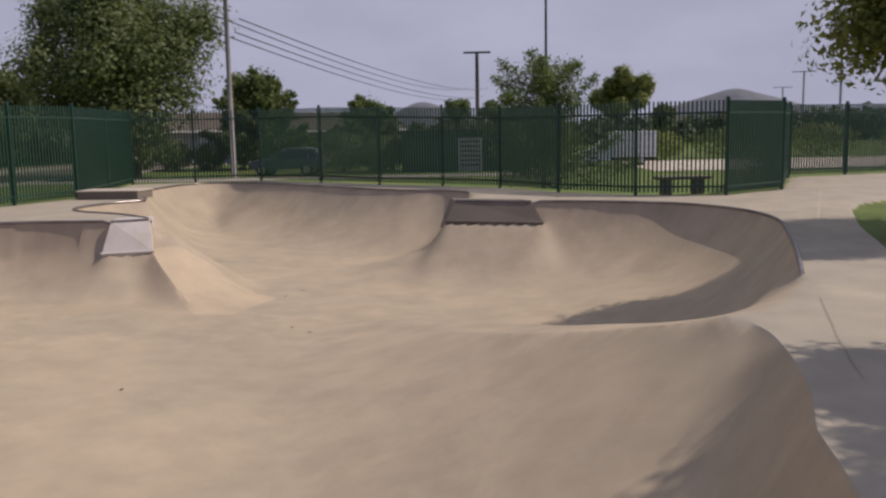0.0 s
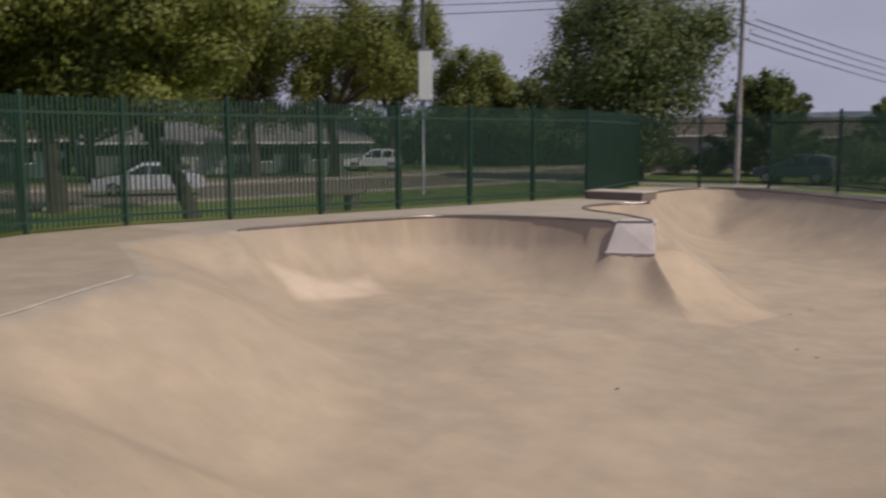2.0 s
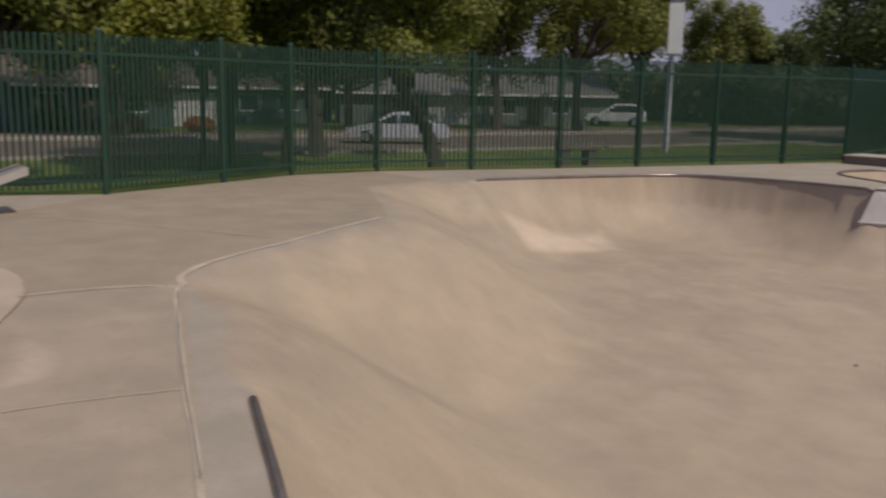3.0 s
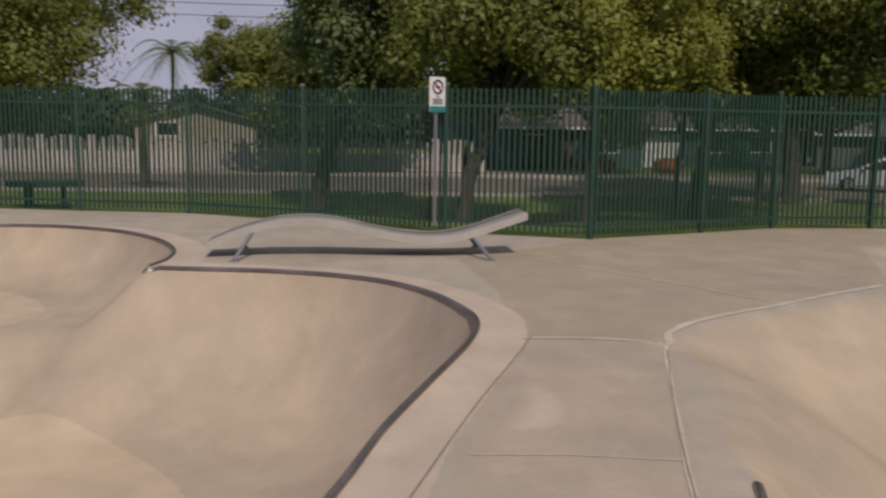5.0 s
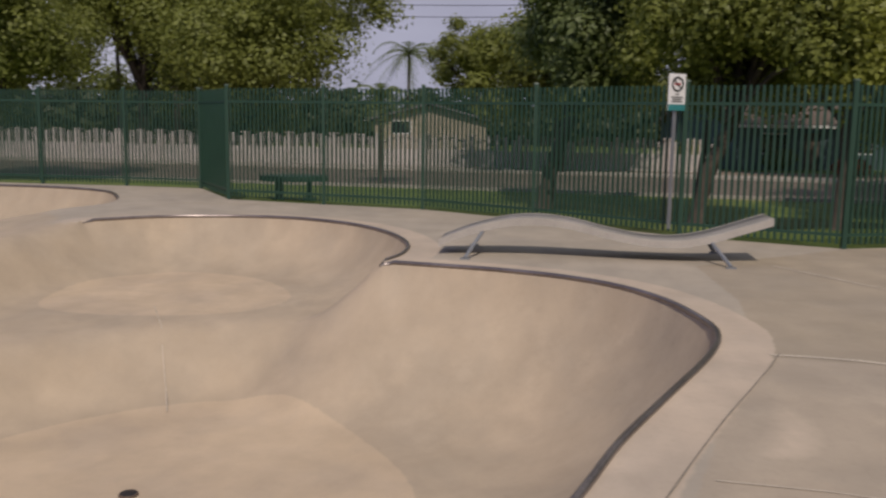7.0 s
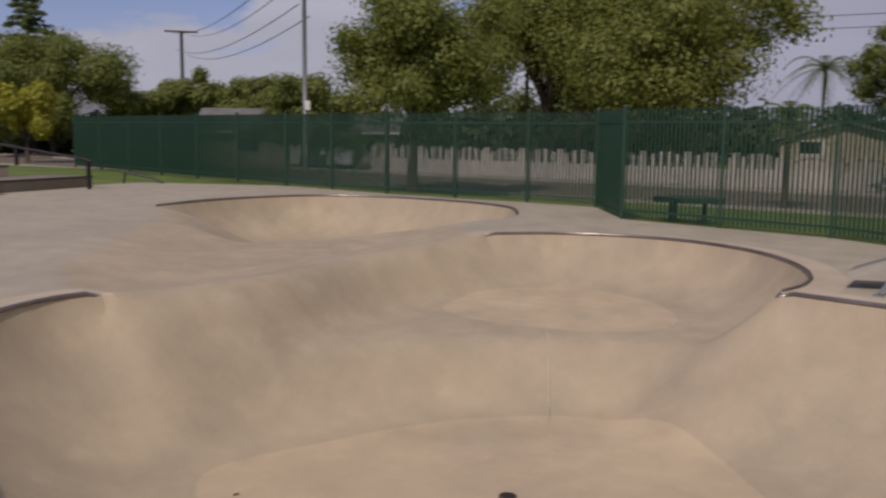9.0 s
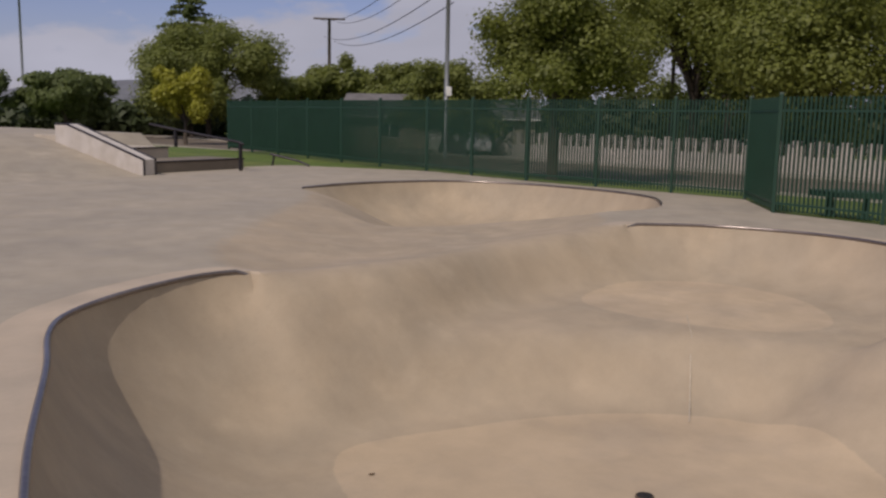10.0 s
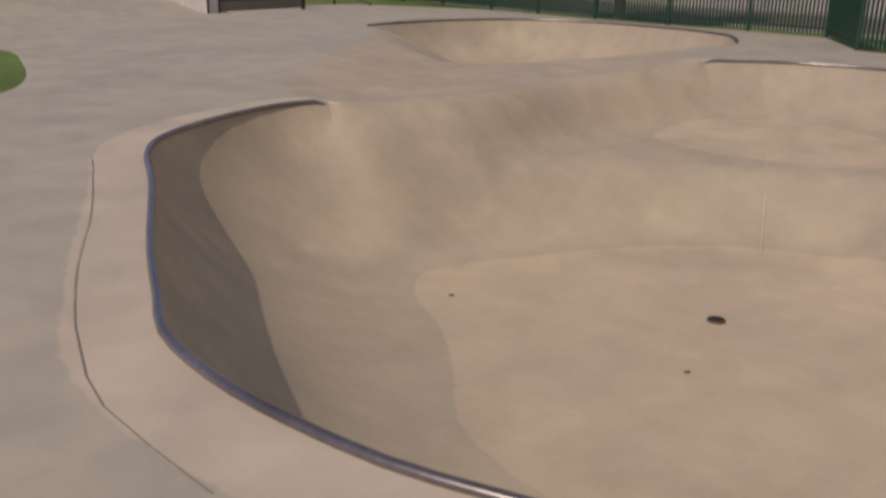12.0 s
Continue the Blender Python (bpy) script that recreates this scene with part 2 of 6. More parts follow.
def box(bm, size, at=(0, 0, 0), turn=(0, 0, 0), bevel=0.0, taper=1.0):
    """Adds a block to bm, centred on x and y, standing on at."""
    made = bmesh.ops.create_cube(bm, size=1.0)["verts"]
    for v in made:
        k = taper if v.co.z > 0 else 1.0
        v.co = Vector((v.co.x * size[0] * k, v.co.y * size[1] * k, (v.co.z + 0.5) * size[2]))
    if bevel:
        edges = list({e for v in made for e in v.link_edges})
        made = list({v for f in bmesh.ops.bevel(bm, geom=edges, offset=bevel, segments=2, affect="EDGES", profile=0.5)["faces"] for v in f.verts} | {v for v in made if v.is_valid})
    bmesh.ops.transform(bm, matrix=pose(*at, *turn), verts=[v for v in made if v.is_valid])
    return bm


def tube(bm, points, radii, sides=8, caps=True):
    """Adds a tube through points to bm; radii: one number, or one for each point."""
    pts = [Vector(p) for p in points]
    if not isinstance(radii, (list, tuple)):
        radii = [radii] * len(pts)
    rings = []
    up = Vector((0, 0, 1))
    for i, p in enumerate(pts):
        d = (pts[min(i + 1, len(pts) - 1)] - pts[max(i - 1, 0)]).normalized()
        ref = up if abs(d.dot(up)) < 0.95 else Vector((1, 0, 0))
        u = d.cross(ref).normalized()
        v = u.cross(d).normalized()
        rings.append([bm.verts.new(p + (u * math.cos(a) + v * math.sin(a)) * radii[i]) for a in [2 * math.pi * k / sides for k in range(sides)]])
    for a, b in zip(rings, rings[1:]):
        for k in range(sides):
            bm.faces.new((a[k], a[(k + 1) % sides], b[(k + 1) % sides], b[k]))
    if caps:
        bm.faces.new(rings[0])
        bm.faces.new(list(reversed(rings[-1])))
    return bm


def solid(name, mat, parent, *blocks, label="", bevel=0.0):
    """A part made of blocks (size, at[, turn])."""
    bm = bmesh.new()
    for b in blocks:
        box(bm, *b, bevel=bevel)
    return part(name, bm, mat, parent, label)


def curve(points, corners=(), closed=False, step=0.12):
    """A smooth line through points, with sharp turns at the numbered corners."""
    p = [Vector((*q, 0)).to_2d() if len(q) == 2 else Vector(q[:2]) for q in points]
    n = len(p)
    out = []
    for i in range(n if closed else n - 1):
        a, b = p[i], p[(i + 1) % n]
        before = p[(i - 1) % n] if (closed or i > 0) else a
        after = p[(i + 2) % n] if (closed or i + 2 < n) else b
        ta = (b - a) if i in corners else (b - before) * 0.5
        tb = (b - a) if (i + 1) % n in corners else (after - a) * 0.5
        length = (b - a).length
        ta, tb = (ta.normalized() * length if ta.length else b - a), (tb.normalized() * length if tb.length else b - a)
        k = max(2, int(length / step))
        for j in range(k):
            s = j / k
            h1, h2, h3, h4 = 2 * s**3 - 3 * s**2 + 1, s**3 - 2 * s**2 + s, -2 * s**3 + 3 * s**2, s**3 - s**2
            out.append(a * h1 + ta * h2 + b * h3 + tb * h4)
    if not closed:
        out.append(p[-1])
    return np.array([tuple(q) for q in out])


def nearest(P, line, closed):
    """For points P, the distance to a line, the nearest place on it and how far along it that is."""
    A, B = (line, np.roll(line, -1, 0)) if closed else (line[:-1], line[1:])
    best, place, along = np.full(len(P), 1e9), np.zeros((len(P), 2)), np.zeros(len(P))
    for i, (a, b) in enumerate(zip(A, B)):
        d = b - a
        s = np.clip(((P - a) @ d) / max(d @ d, 1e-12), 0, 1)
        q = a + s[:, None] * d
        r = np.hypot(*(P - q).T)
        m = r < best
        best[m], place[m], along[m] = r[m], q[m], i + s[m]
    return best, place, along


def inside(P, ring):
    x, y = P[:, 0], P[:, 1]
    hit = np.zeros(len(P), bool)
    for (x0, y0), (x1, y1) in zip(ring, np.roll(ring, -1, 0)):
        if y0 != y1:
            hit ^= ((y0 > y) != (y1 > y)) & (x < (x1 - x0) * (y - y0) / (y1 - y0) + x0)
    return hit


# ---- skate bowls: one sheet of concrete ----
# lips of the bowls, in plan; the runs that carry steel coping come first
LIP_LEFT = [(-10.05, 10.5), (-9.7, 11.8), (-9.2, 13.2), (-8.55, 14.4), (-7.6, 14.87), (-6.6, 15.05), (-5.3, 14.98)]
BAY = [(-4.75, 15.3), (-5.6, 16.25), (-6.75, 17.1), (-7.1, 17.9), (-6.9, 18.9), (-6.3, 19.6), (-6.75, 21.0)]
LIP_FAR = [(-7.45, 23.1), (-7.05, 25.5), (-6.0, 26.1), (-4.45, 25.05), (-3.0, 23.65), (-1.65, 22.25), (-0.5, 21.35), (0.5, 20.9), (0.95, 20.3)]
LIP_RIGHT = [(2.05, 17.5), (2.75, 17.35), (3.65, 17.05), (4.65, 16.45), (5.25, 15.5), (5.45, 14.4), (5.35, 13.3), (4.85, 11.6), (4.35, 10.1), (3.75, 8.45)]
LIP_NEAR = [(2.45, 6.75), (2.6, 6.35), (2.55, 5.8), (2.35, 4.9), (2.1, 4.2), (1.92, 3.35), (1.55, 2.4), (0.9, 1.8), (0.0, 1.5), (-1.0, 1.48),
            (-1.9, 1.68), (-2.5, 1.95), (-3.35, 2.35)]
LIP_BANK = [(-4.8, 2.93), (-5.6, 3.02), (-6.0, 3.25), (-6.4, 3.8), (-6.8, 4.75), (-7.55, 6.65), (-8.6, 7.35), (-10.3, 8.4), (-10.4, 9.5)]
NOSE = [(3.3, 7.75), (2.85, 7.05)]
BOWL_ONE = LIP_LEFT + BAY + LIP_FAR + [(0.58, 18.05)] + LIP_RIGHT + NOSE + LIP_NEAR + LIP_BANK
LIP_TWO = [(-6.35, -7.05), (-5.85, -7.18), (-5.2, -7.1), (-4.5, -6.88), (-3.92, -6.55), (-3.55, -6.12), (-3.1, -5.38), (-2.3, -4.18), (-1.9, -3.52), (-1.7, -3.18),
           (-1.58, -2.7), (-1.55, -2.2), (-1.6, -1.65), (-1.9, -0.8), (-2.6, -0.1), (-3.6, 0.42), (-4.3, 0.74), (-5.0, 1.12), (-6.15, 1.74), (-6.75, 1.94), (-7.2, 1.94),
           (-7.9, 1.82), (-8.55, 1.52), (-9.05, 1.02), (-9.42, 0.33), (-9.63, -0.33), (-9.83, -0.97)]
LIP_TWO_FAR = [(-9.83, -0.97), (-10.4, -0.77), (-11.25, -0.75), (-12.3, -1.07), (-13.25, -1.72), (-13.9, -2.7), (-14.05, -3.7), (-13.8, -4.9), (-13.15, -5.8)]
BOWL_TWO = LIP_TWO + [(-10.7, -1.7), (-10.5, -3.4), (-9.5, -5.2), (-7.8, -6.65)]
BOWL_TWO_FAR = LIP_TWO_FAR + [(-11.0, -6.5), (-8.5, -6.6), (-6.9, -6.2), (-7.3, -4.2), (-8.4, -2.2)]
LIP_THREE = [(-14.1, -14.0), (-15.8, -14.2), (-17.4, -13.8), (-18.6, -13.0), (-19.2, -11.5), (-19.2, -10.1), (-18.8, -8.5), (-18.1, -7.4), (-16.9, -6.7), (-15.8, -6.5), (-14.7, -6.9)]
BOWL_THREE = LIP_THREE + [(-12.9, -7.8), (-11.5, -8.6), (-10.9, -9.9), (-11.8, -11.7)]
SADDLE = [(-6.4, -7.0), (-7.7, -6.0), (-10.5, -5.6), (-13.4, -5.9), (-15.0, -7.5), (-15.2, -12.0), (-14.0, -13.4), (-12.0, -12.3), (-9.0, -10.4), (-7.0, -8.6)]
FLOOR_PATCH = [(-5.5, -5.1), (-5.85, -5.3), (-6.3, -5.2), (-7.0, -4.82), (-7.7, -4.4), (-8.3, -3.85), (-8.75, -3.2), (-8.95, -2.6), (-8.9, -2.05), (-8.5, -1.5), (-7.9, -0.95), (-6.9, -0.45), (-5.6, -0.4),
               (-4.1, -0.9), (-3.55, -2.1), (-3.8, -3.2), (-4.5, -3.85), (-5.0, -4.4), (-5.3, -4.85)]
BANK_PATCH = [(-9.45, 10.45), (-8.4, 10.1), (-7.95, 12.1), (-8.85, 12.5), (-8.95, 11.3)]
SLAB = [(-6.05, 2.02), (-5.77, 3.2), (-4.1, 2.42), (-2.2, 1.5), (-3.5, 0.9), (-5.0, 1.5)]
WASH = [(-5.3, 1.75), (-4.7, 2.05), (-4.0, 1.75), (-4.1, 1.25), (-4.8, 1.5)]
# sun-facing flank of the hip: its brightness is put into a paler colour
HIP_SUN_SIDE = [(-4.72, 15.0), (-3.8, 15.5), (-2.5, 14.75), (-2.95, 13.3), (-3.5, 13.3)]
FAR_PATCH = [(-10.3, -4.9), (-10.7, -5.35), (-11.7, -5.4), (-12.55, -5.0), (-13.0, -4.2), (-12.75, -3.2), (-12.1, -2.6), (-11.2, -2.3), (-10.45, -2.75), (-10.15, -3.9)]
FENCE = [(13.2, 25.2), (11.4, 24.5), (9.6, 23.9), (7.75, 19.5), (6.1, 18.15), (4.35, 18.6), (2.9, 19.9), (1.7, 21.7), (0.3, 22.8), (-1.4, 23.9), (-3.2, 25.5), (-5.2, 26.8),
         (-7.1, 26.5), (-8.8, 26.0), (-8.5, 23.3), (-8.2, 20.6), (-8.85, 18.9), (-9.5, 17.1), (-10.15, 15.3), (-10.8, 13.6), (-11.5, 11.9), (-12.2, 10.2), (-12.4, 8.5),
         (-12.0, 7.0), (-11.5, 4.95), (-12.5, 3.05), (-14.2, 1.1), (-15.6, -0.75), (-16.2, -2.6), (-16.9, -4.55), (-19.3, -5.8), (-19.7, -7.6), (-19.9, -9.6), (-20.3, -11.8),
         (-21.0, -14.0), (-21.7, -16.1), (-22.5, -18.6), (-23.3, -21.0), (-24.2, -23.5), (-25.1, -26.0), (-26.0, -28.5), (-26.9, -31.0)]
CELL = 0.085


def stations(lo, hi):
    """Grid lines: close together over the bowls, then ever wider out to the horizon."""
    mid = list(np.arange(lo, hi, CELL))
    step, out = CELL, [mid[-1]]
    while out[-1] < 3500:
        step *= 1.16
        out.append(out[-1] + step)
    low, step = [mid[0]], CELL
    while low[-1] > -3500:
        step *= 1.16
        low.append(low[-1] - step)
    return np.array(low[:0:-1] + mid + out[1:])


def profile(d, run, depth, bank):
    """Height under the lip at the distance d inside it: a quarter-round wall, or a soft bank."""
    radius = (run * run + depth * depth) / (2 * depth)
    e = np.clip(run - d, 0, run)
    round_wall = radius - np.sqrt(np.maximum(radius**2 - e**2, 0)) - depth
    s = np.clip(d / run, 0, 1)
    soft = -depth * np.where(bank > 1.5, 1 - (1 - s) ** 1.6, s * s * (3 - 2 * s))
    bank = np.where(bank > 1.5, bank - 2, bank)
    return np.where(d >= run, -depth, round_wall * (1 - bank) + soft * bank)


def basin(P, ring, depth, run, bank_runs=()):
    """Heights of one bowl. bank_runs: stretches of points of the ring, (from, to, run), that are soft banks."""
    z = np.zeros(len(P))
    line, marks = ring
    lo, hi = line.min(0) - 0.1, line.max(0) + 0.1
    near = np.where(((P > lo) & (P < hi)).all(1))[0]
    near = near[inside(P[near], line)]
    d, _, along = nearest(P[near], line, True)
    r, b = np.full(len(near), run), np.zeros(len(near))
    for first, last, own, *rest in bank_runs:
        a0, a1 = marks[first], marks[last]
        w = np.clip(np.minimum(along - a0, a1 - along) / 26 + 0.5, 0, 1) if a1 > a0 else np.clip(np.maximum(along - a0, a1 - along) / 26 + 0.5, 0, 1)
        r, b = r * (1 - w) + abs(own) * w, (b if rest else np.maximum(b, np.where(w > 0, w + (2 if own < 0 else 0), 0)))
    z[near] = profile(d, r, depth, b)
    return z


def ring_of(points, corners=()):
    """A closed smooth line and, for each of the points, where on the line it is."""
    line = curve(points, corners, True)
    return line, [int(np.argmin(np.hypot(*(line - np.array(p)).T))) for p in points]


def number(points, p):
    return [i for i, q in enumerate(points) if q == p][0]


f1 = len(LIP_LEFT) + len(BAY)
n1 = len(LIP_LEFT) + len(BAY) + len(LIP_FAR) + 1 + len(LIP_RIGHT)
CORNERS_ONE = {number(BOWL_ONE, p) for p in (LIP_LEFT[0], LIP_LEFT[-1], BAY[0], BAY[5], LIP_FAR[0], LIP_FAR[-1], (0.58, 18.05), LIP_RIGHT[0], (-7.55, 6.65), (-10.3, 8.4))}
RING_ONE = ring_of(BOWL_ONE, CORNERS_ONE)
RING_TWO = ring_of(BOWL_TWO, {0, len(LIP_TWO) - 1})
RING_TWO_FAR = ring_of(BOWL_TWO_FAR, {0, len(LIP_TWO_FAR) - 1})
RING_THREE = ring_of(BOWL_THREE, {0})
RING_SADDLE = ring_of(SADDLE)
DEPTH_ONE, DEPTH_TWO, DEPTH_FAR, DEPTH_THREE = 1.3, 1.4, 0.75, 0.95
HIP_LEFT = np.array([(-5.3, 14.98), (-4.75, 15.3)])
HIP_RIGHT = np.array([(0.58, 18.05), (2.05, 17.5)])
RIDGE = [(2.62, 6.5, 0.03), (2.5, 6.75, 0.0), (2.15, 7.33, -0.2), (1.72, 8.2, -0.45), (0.97, 9.58, -0.78), (0.28, 10.85, -1.02), (-0.42, 12.24, -1.24), (-0.9, 13.2, -1.36)]
HIP = [(-4.78, 15.25, -0.3), (-4.68, 15.0, -0.5), (-4.4, 14.6, -0.72), (-4.1, 14.2, -0.92), (-3.82, 13.83, -1.1), (-3.4, 13.3, -1.32)]
APRON = [(-5.8, 14.82, -1.0), (-5.42, 14.70, -0.53), (-5.0, 14.83, -0.53), (-4.6, 14.97, -0.53)]
APRON_RIGHT = [(0.0, 17.95, -0.9), (0.34, 17.84, -0.43), (1.3, 17.5, -0.43), (2.27, 17.16, -0.43), (2.6, 17.05, -0.8)]
UPPER = 0.9


def lawn_fall(P):
    """How far the lawn falls outside the fence, down to the street."""
    d = nearest(P, np.array(FENCE), False)[0]
    s = np.clip(d / 13.0, 0, 1)
    return -0.09 - (STREET_DROP - 0.09) * s * s * (3 - 2 * s)


STREET_DROP = 1.1


def spine(P, points, floor, wide, left, right):
    """Heights of a falling crest: to either side a lane of some width, then a hollow slope of some run and power down to the floor."""
    line = curve(points, (), step=0.2)
    m = np.where((np.abs(P - line.mean(0)) < wide).all(1))[0]
    r, at, along = nearest(P[m], line, False)
    crest = np.interp(along, nearest(np.array(points)[:, :2], line, False)[2], [q[2] for q in points])
    d = np.gradient(line, axis=0)[np.clip(along.round().astype(int), 0, len(line) - 1)]
    on_left = d[:, 0] * (P[m, 1] - at[:, 1]) - d[:, 1] * (P[m, 0] - at[:, 0]) > 0
    run, power, lane = (np.where(on_left, a, b) for a, b in zip(left, right))
    out = np.full(len(P), -9.0)
    out[m] = floor + (crest - floor) * np.clip(1 - np.clip(r - lane, 0, 99) / run, 0, 1) ** power
    return out


def heights(P):
    tilt = 1.0 + np.clip(0.038 * (P[:, 0] + 3.0), -0.24, 0.12) - np.clip(0.11 * (P[:, 0] - 1.8), 0, 0.36)
    z = tilt * basin(P, RING_ONE, DEPTH_ONE, 1.86, [(n1 - 1, n1 + len(NOSE) + 1, -3.9), (1, len(LIP_LEFT) - 1, 1.14, "steep"), (f1 + 1, f1 + len(LIP_FAR) - 1, 2.6, "steep"), (len(BOWL_ONE) - len(LIP_BANK) - 1, 0, 2.6)])
    # the low ridge that runs out of the nose, and the hip that runs down from the pale corner block
    top = np.maximum(spine(P, RIDGE, -1.5, 6.0, (3.9, 1.6, 0.0), (1.5, 2.0, 0.95)), spine(P, HIP, -1.5, 6.0, (1.9, 1.3, 0.45), (0.8, 1.1, 0.0)))
    top = np.maximum(top, spine(P, APRON, -1.4, 3.0, (0.8, 1.7, 0.0), (0.8, 1.7, 0.0)))
    top = np.maximum(top, spine(P, APRON_RIGHT, -1.4, 4.5, (1.9, 1.6, 0.0), (1.9, 1.6, 0.0)))
    m = z < 0
    k = 0.03
    h = np.clip(0.5 + 0.5 * (top[m] - z[m]) / k, 0, 1)
    z[m] = np.minimum(z[m] * (1 - h) + top[m] * h + k * h * (1 - h), 0)
    z = np.minimum(z, basin(P, RING_SADDLE, 0.25, 2.2, [(0, len(SADDLE) - 1, 2.2)]))
    two = basin(P, RING_TWO, DEPTH_TWO, 1.96, [(len(LIP_TWO) - 1, 0, 1.7)])
    far = basin(P, RING_TWO_FAR, DEPTH_FAR, 1.05, [(len(LIP_TWO_FAR) - 1, 0, 0.85)])
    k = 0.14
    h = np.clip(0.5 + 0.5 * (two - far) / k, 0, 1)
    z = np.minimum(z, np.where((two < -0.2) & (far < -0.2), two * (1 - h) + far * h - k * h * (1 - h), np.minimum(two, far)))
    z = np.minimum(z, basin(P, RING_THREE, DEPTH_THREE, 1.4, [(len(LIP_THREE) - 1, 0, 3.0)]))
    # bank up to the raised plaza
    m = (P[:, 0] > -14.25) & (P[:, 0] < 3.0) & (P[:, 1] > -34.0)
    z = np.where(m & (z > -0.01), np.maximum(z, UPPER * np.clip((-19.6 - P[:, 1]) / 4.8, 0, 1)), z)
    z = np.where((P[:, 0] > -18.0) & (P[:, 0] <= -14.25) & (P[:, 1] < -24.4) & (P[:, 1] > -34.0), UPPER, z)
    return z


LAWN_EDGE = [(14.0, 18.0), (11.5, 17.6), (9.3, 16.9), (7.65, 15.6), (6.35, 12.9), (5.65, 10.9), (5.2, 9.4), (4.9, 7.0), (4.6, 4.0), (4.2, 0.5), (3.2, -3.0), (1.2, -6.0), (-1.6, -8.6),
             (-4.2, -9.9), (-4.95, -10.8), (-5.8, -12.6), (-6.25, -13.9), (-6.05, -14.9), (-4.5, -15.6), (0.0, -16.2), (6.0, -16.6)]
LAWN_LINE = curve(LAWN_EDGE)
PLAZA_EDGE = [(-21.6, -15.9), (-20.2, -20.8), (-18.05, -20.9), (-18.05, -36.0), (6.0, -36.0)]
DECK = np.concatenate([np.array(FENCE)[:35], PLAZA_EDGE, LAWN_LINE[::-1], [(14.0, 25.5)]])
OUTSIDE = np.concatenate([np.array(FENCE), [(-26.9, -4000), (-4000, -4000), (-4000, 4000), (4000, 4000), (4000, 25.2)]])
BAND_TWO = curve(LIP_TWO + LIP_TWO_FAR[1:], {len(LIP_TWO) - 1})


POUR = [(-6.03, 2.05), (-5.9, 2.64), (-5.77, 3.2), (-6.05, 3.3), (-6.45, 3.85), (-7.0, 5.0), (-7.6, 6.7), (-8.7, 7.45), (-10.3, 8.5), (-10.4, 10.0), (-12.2, 10.2), (-12.4, 8.5), (-12.0, 7.0), (-11.42, 4.9),
        (-9.9, 2.6), (-8.0, 2.5)]


CREST = curve([q[:2] for q in RIDGE[6:1:-1]] + LIP_NEAR[:5])
HIP_CREST = curve([q[:2] for q in HIP[1:]], step=0.06)


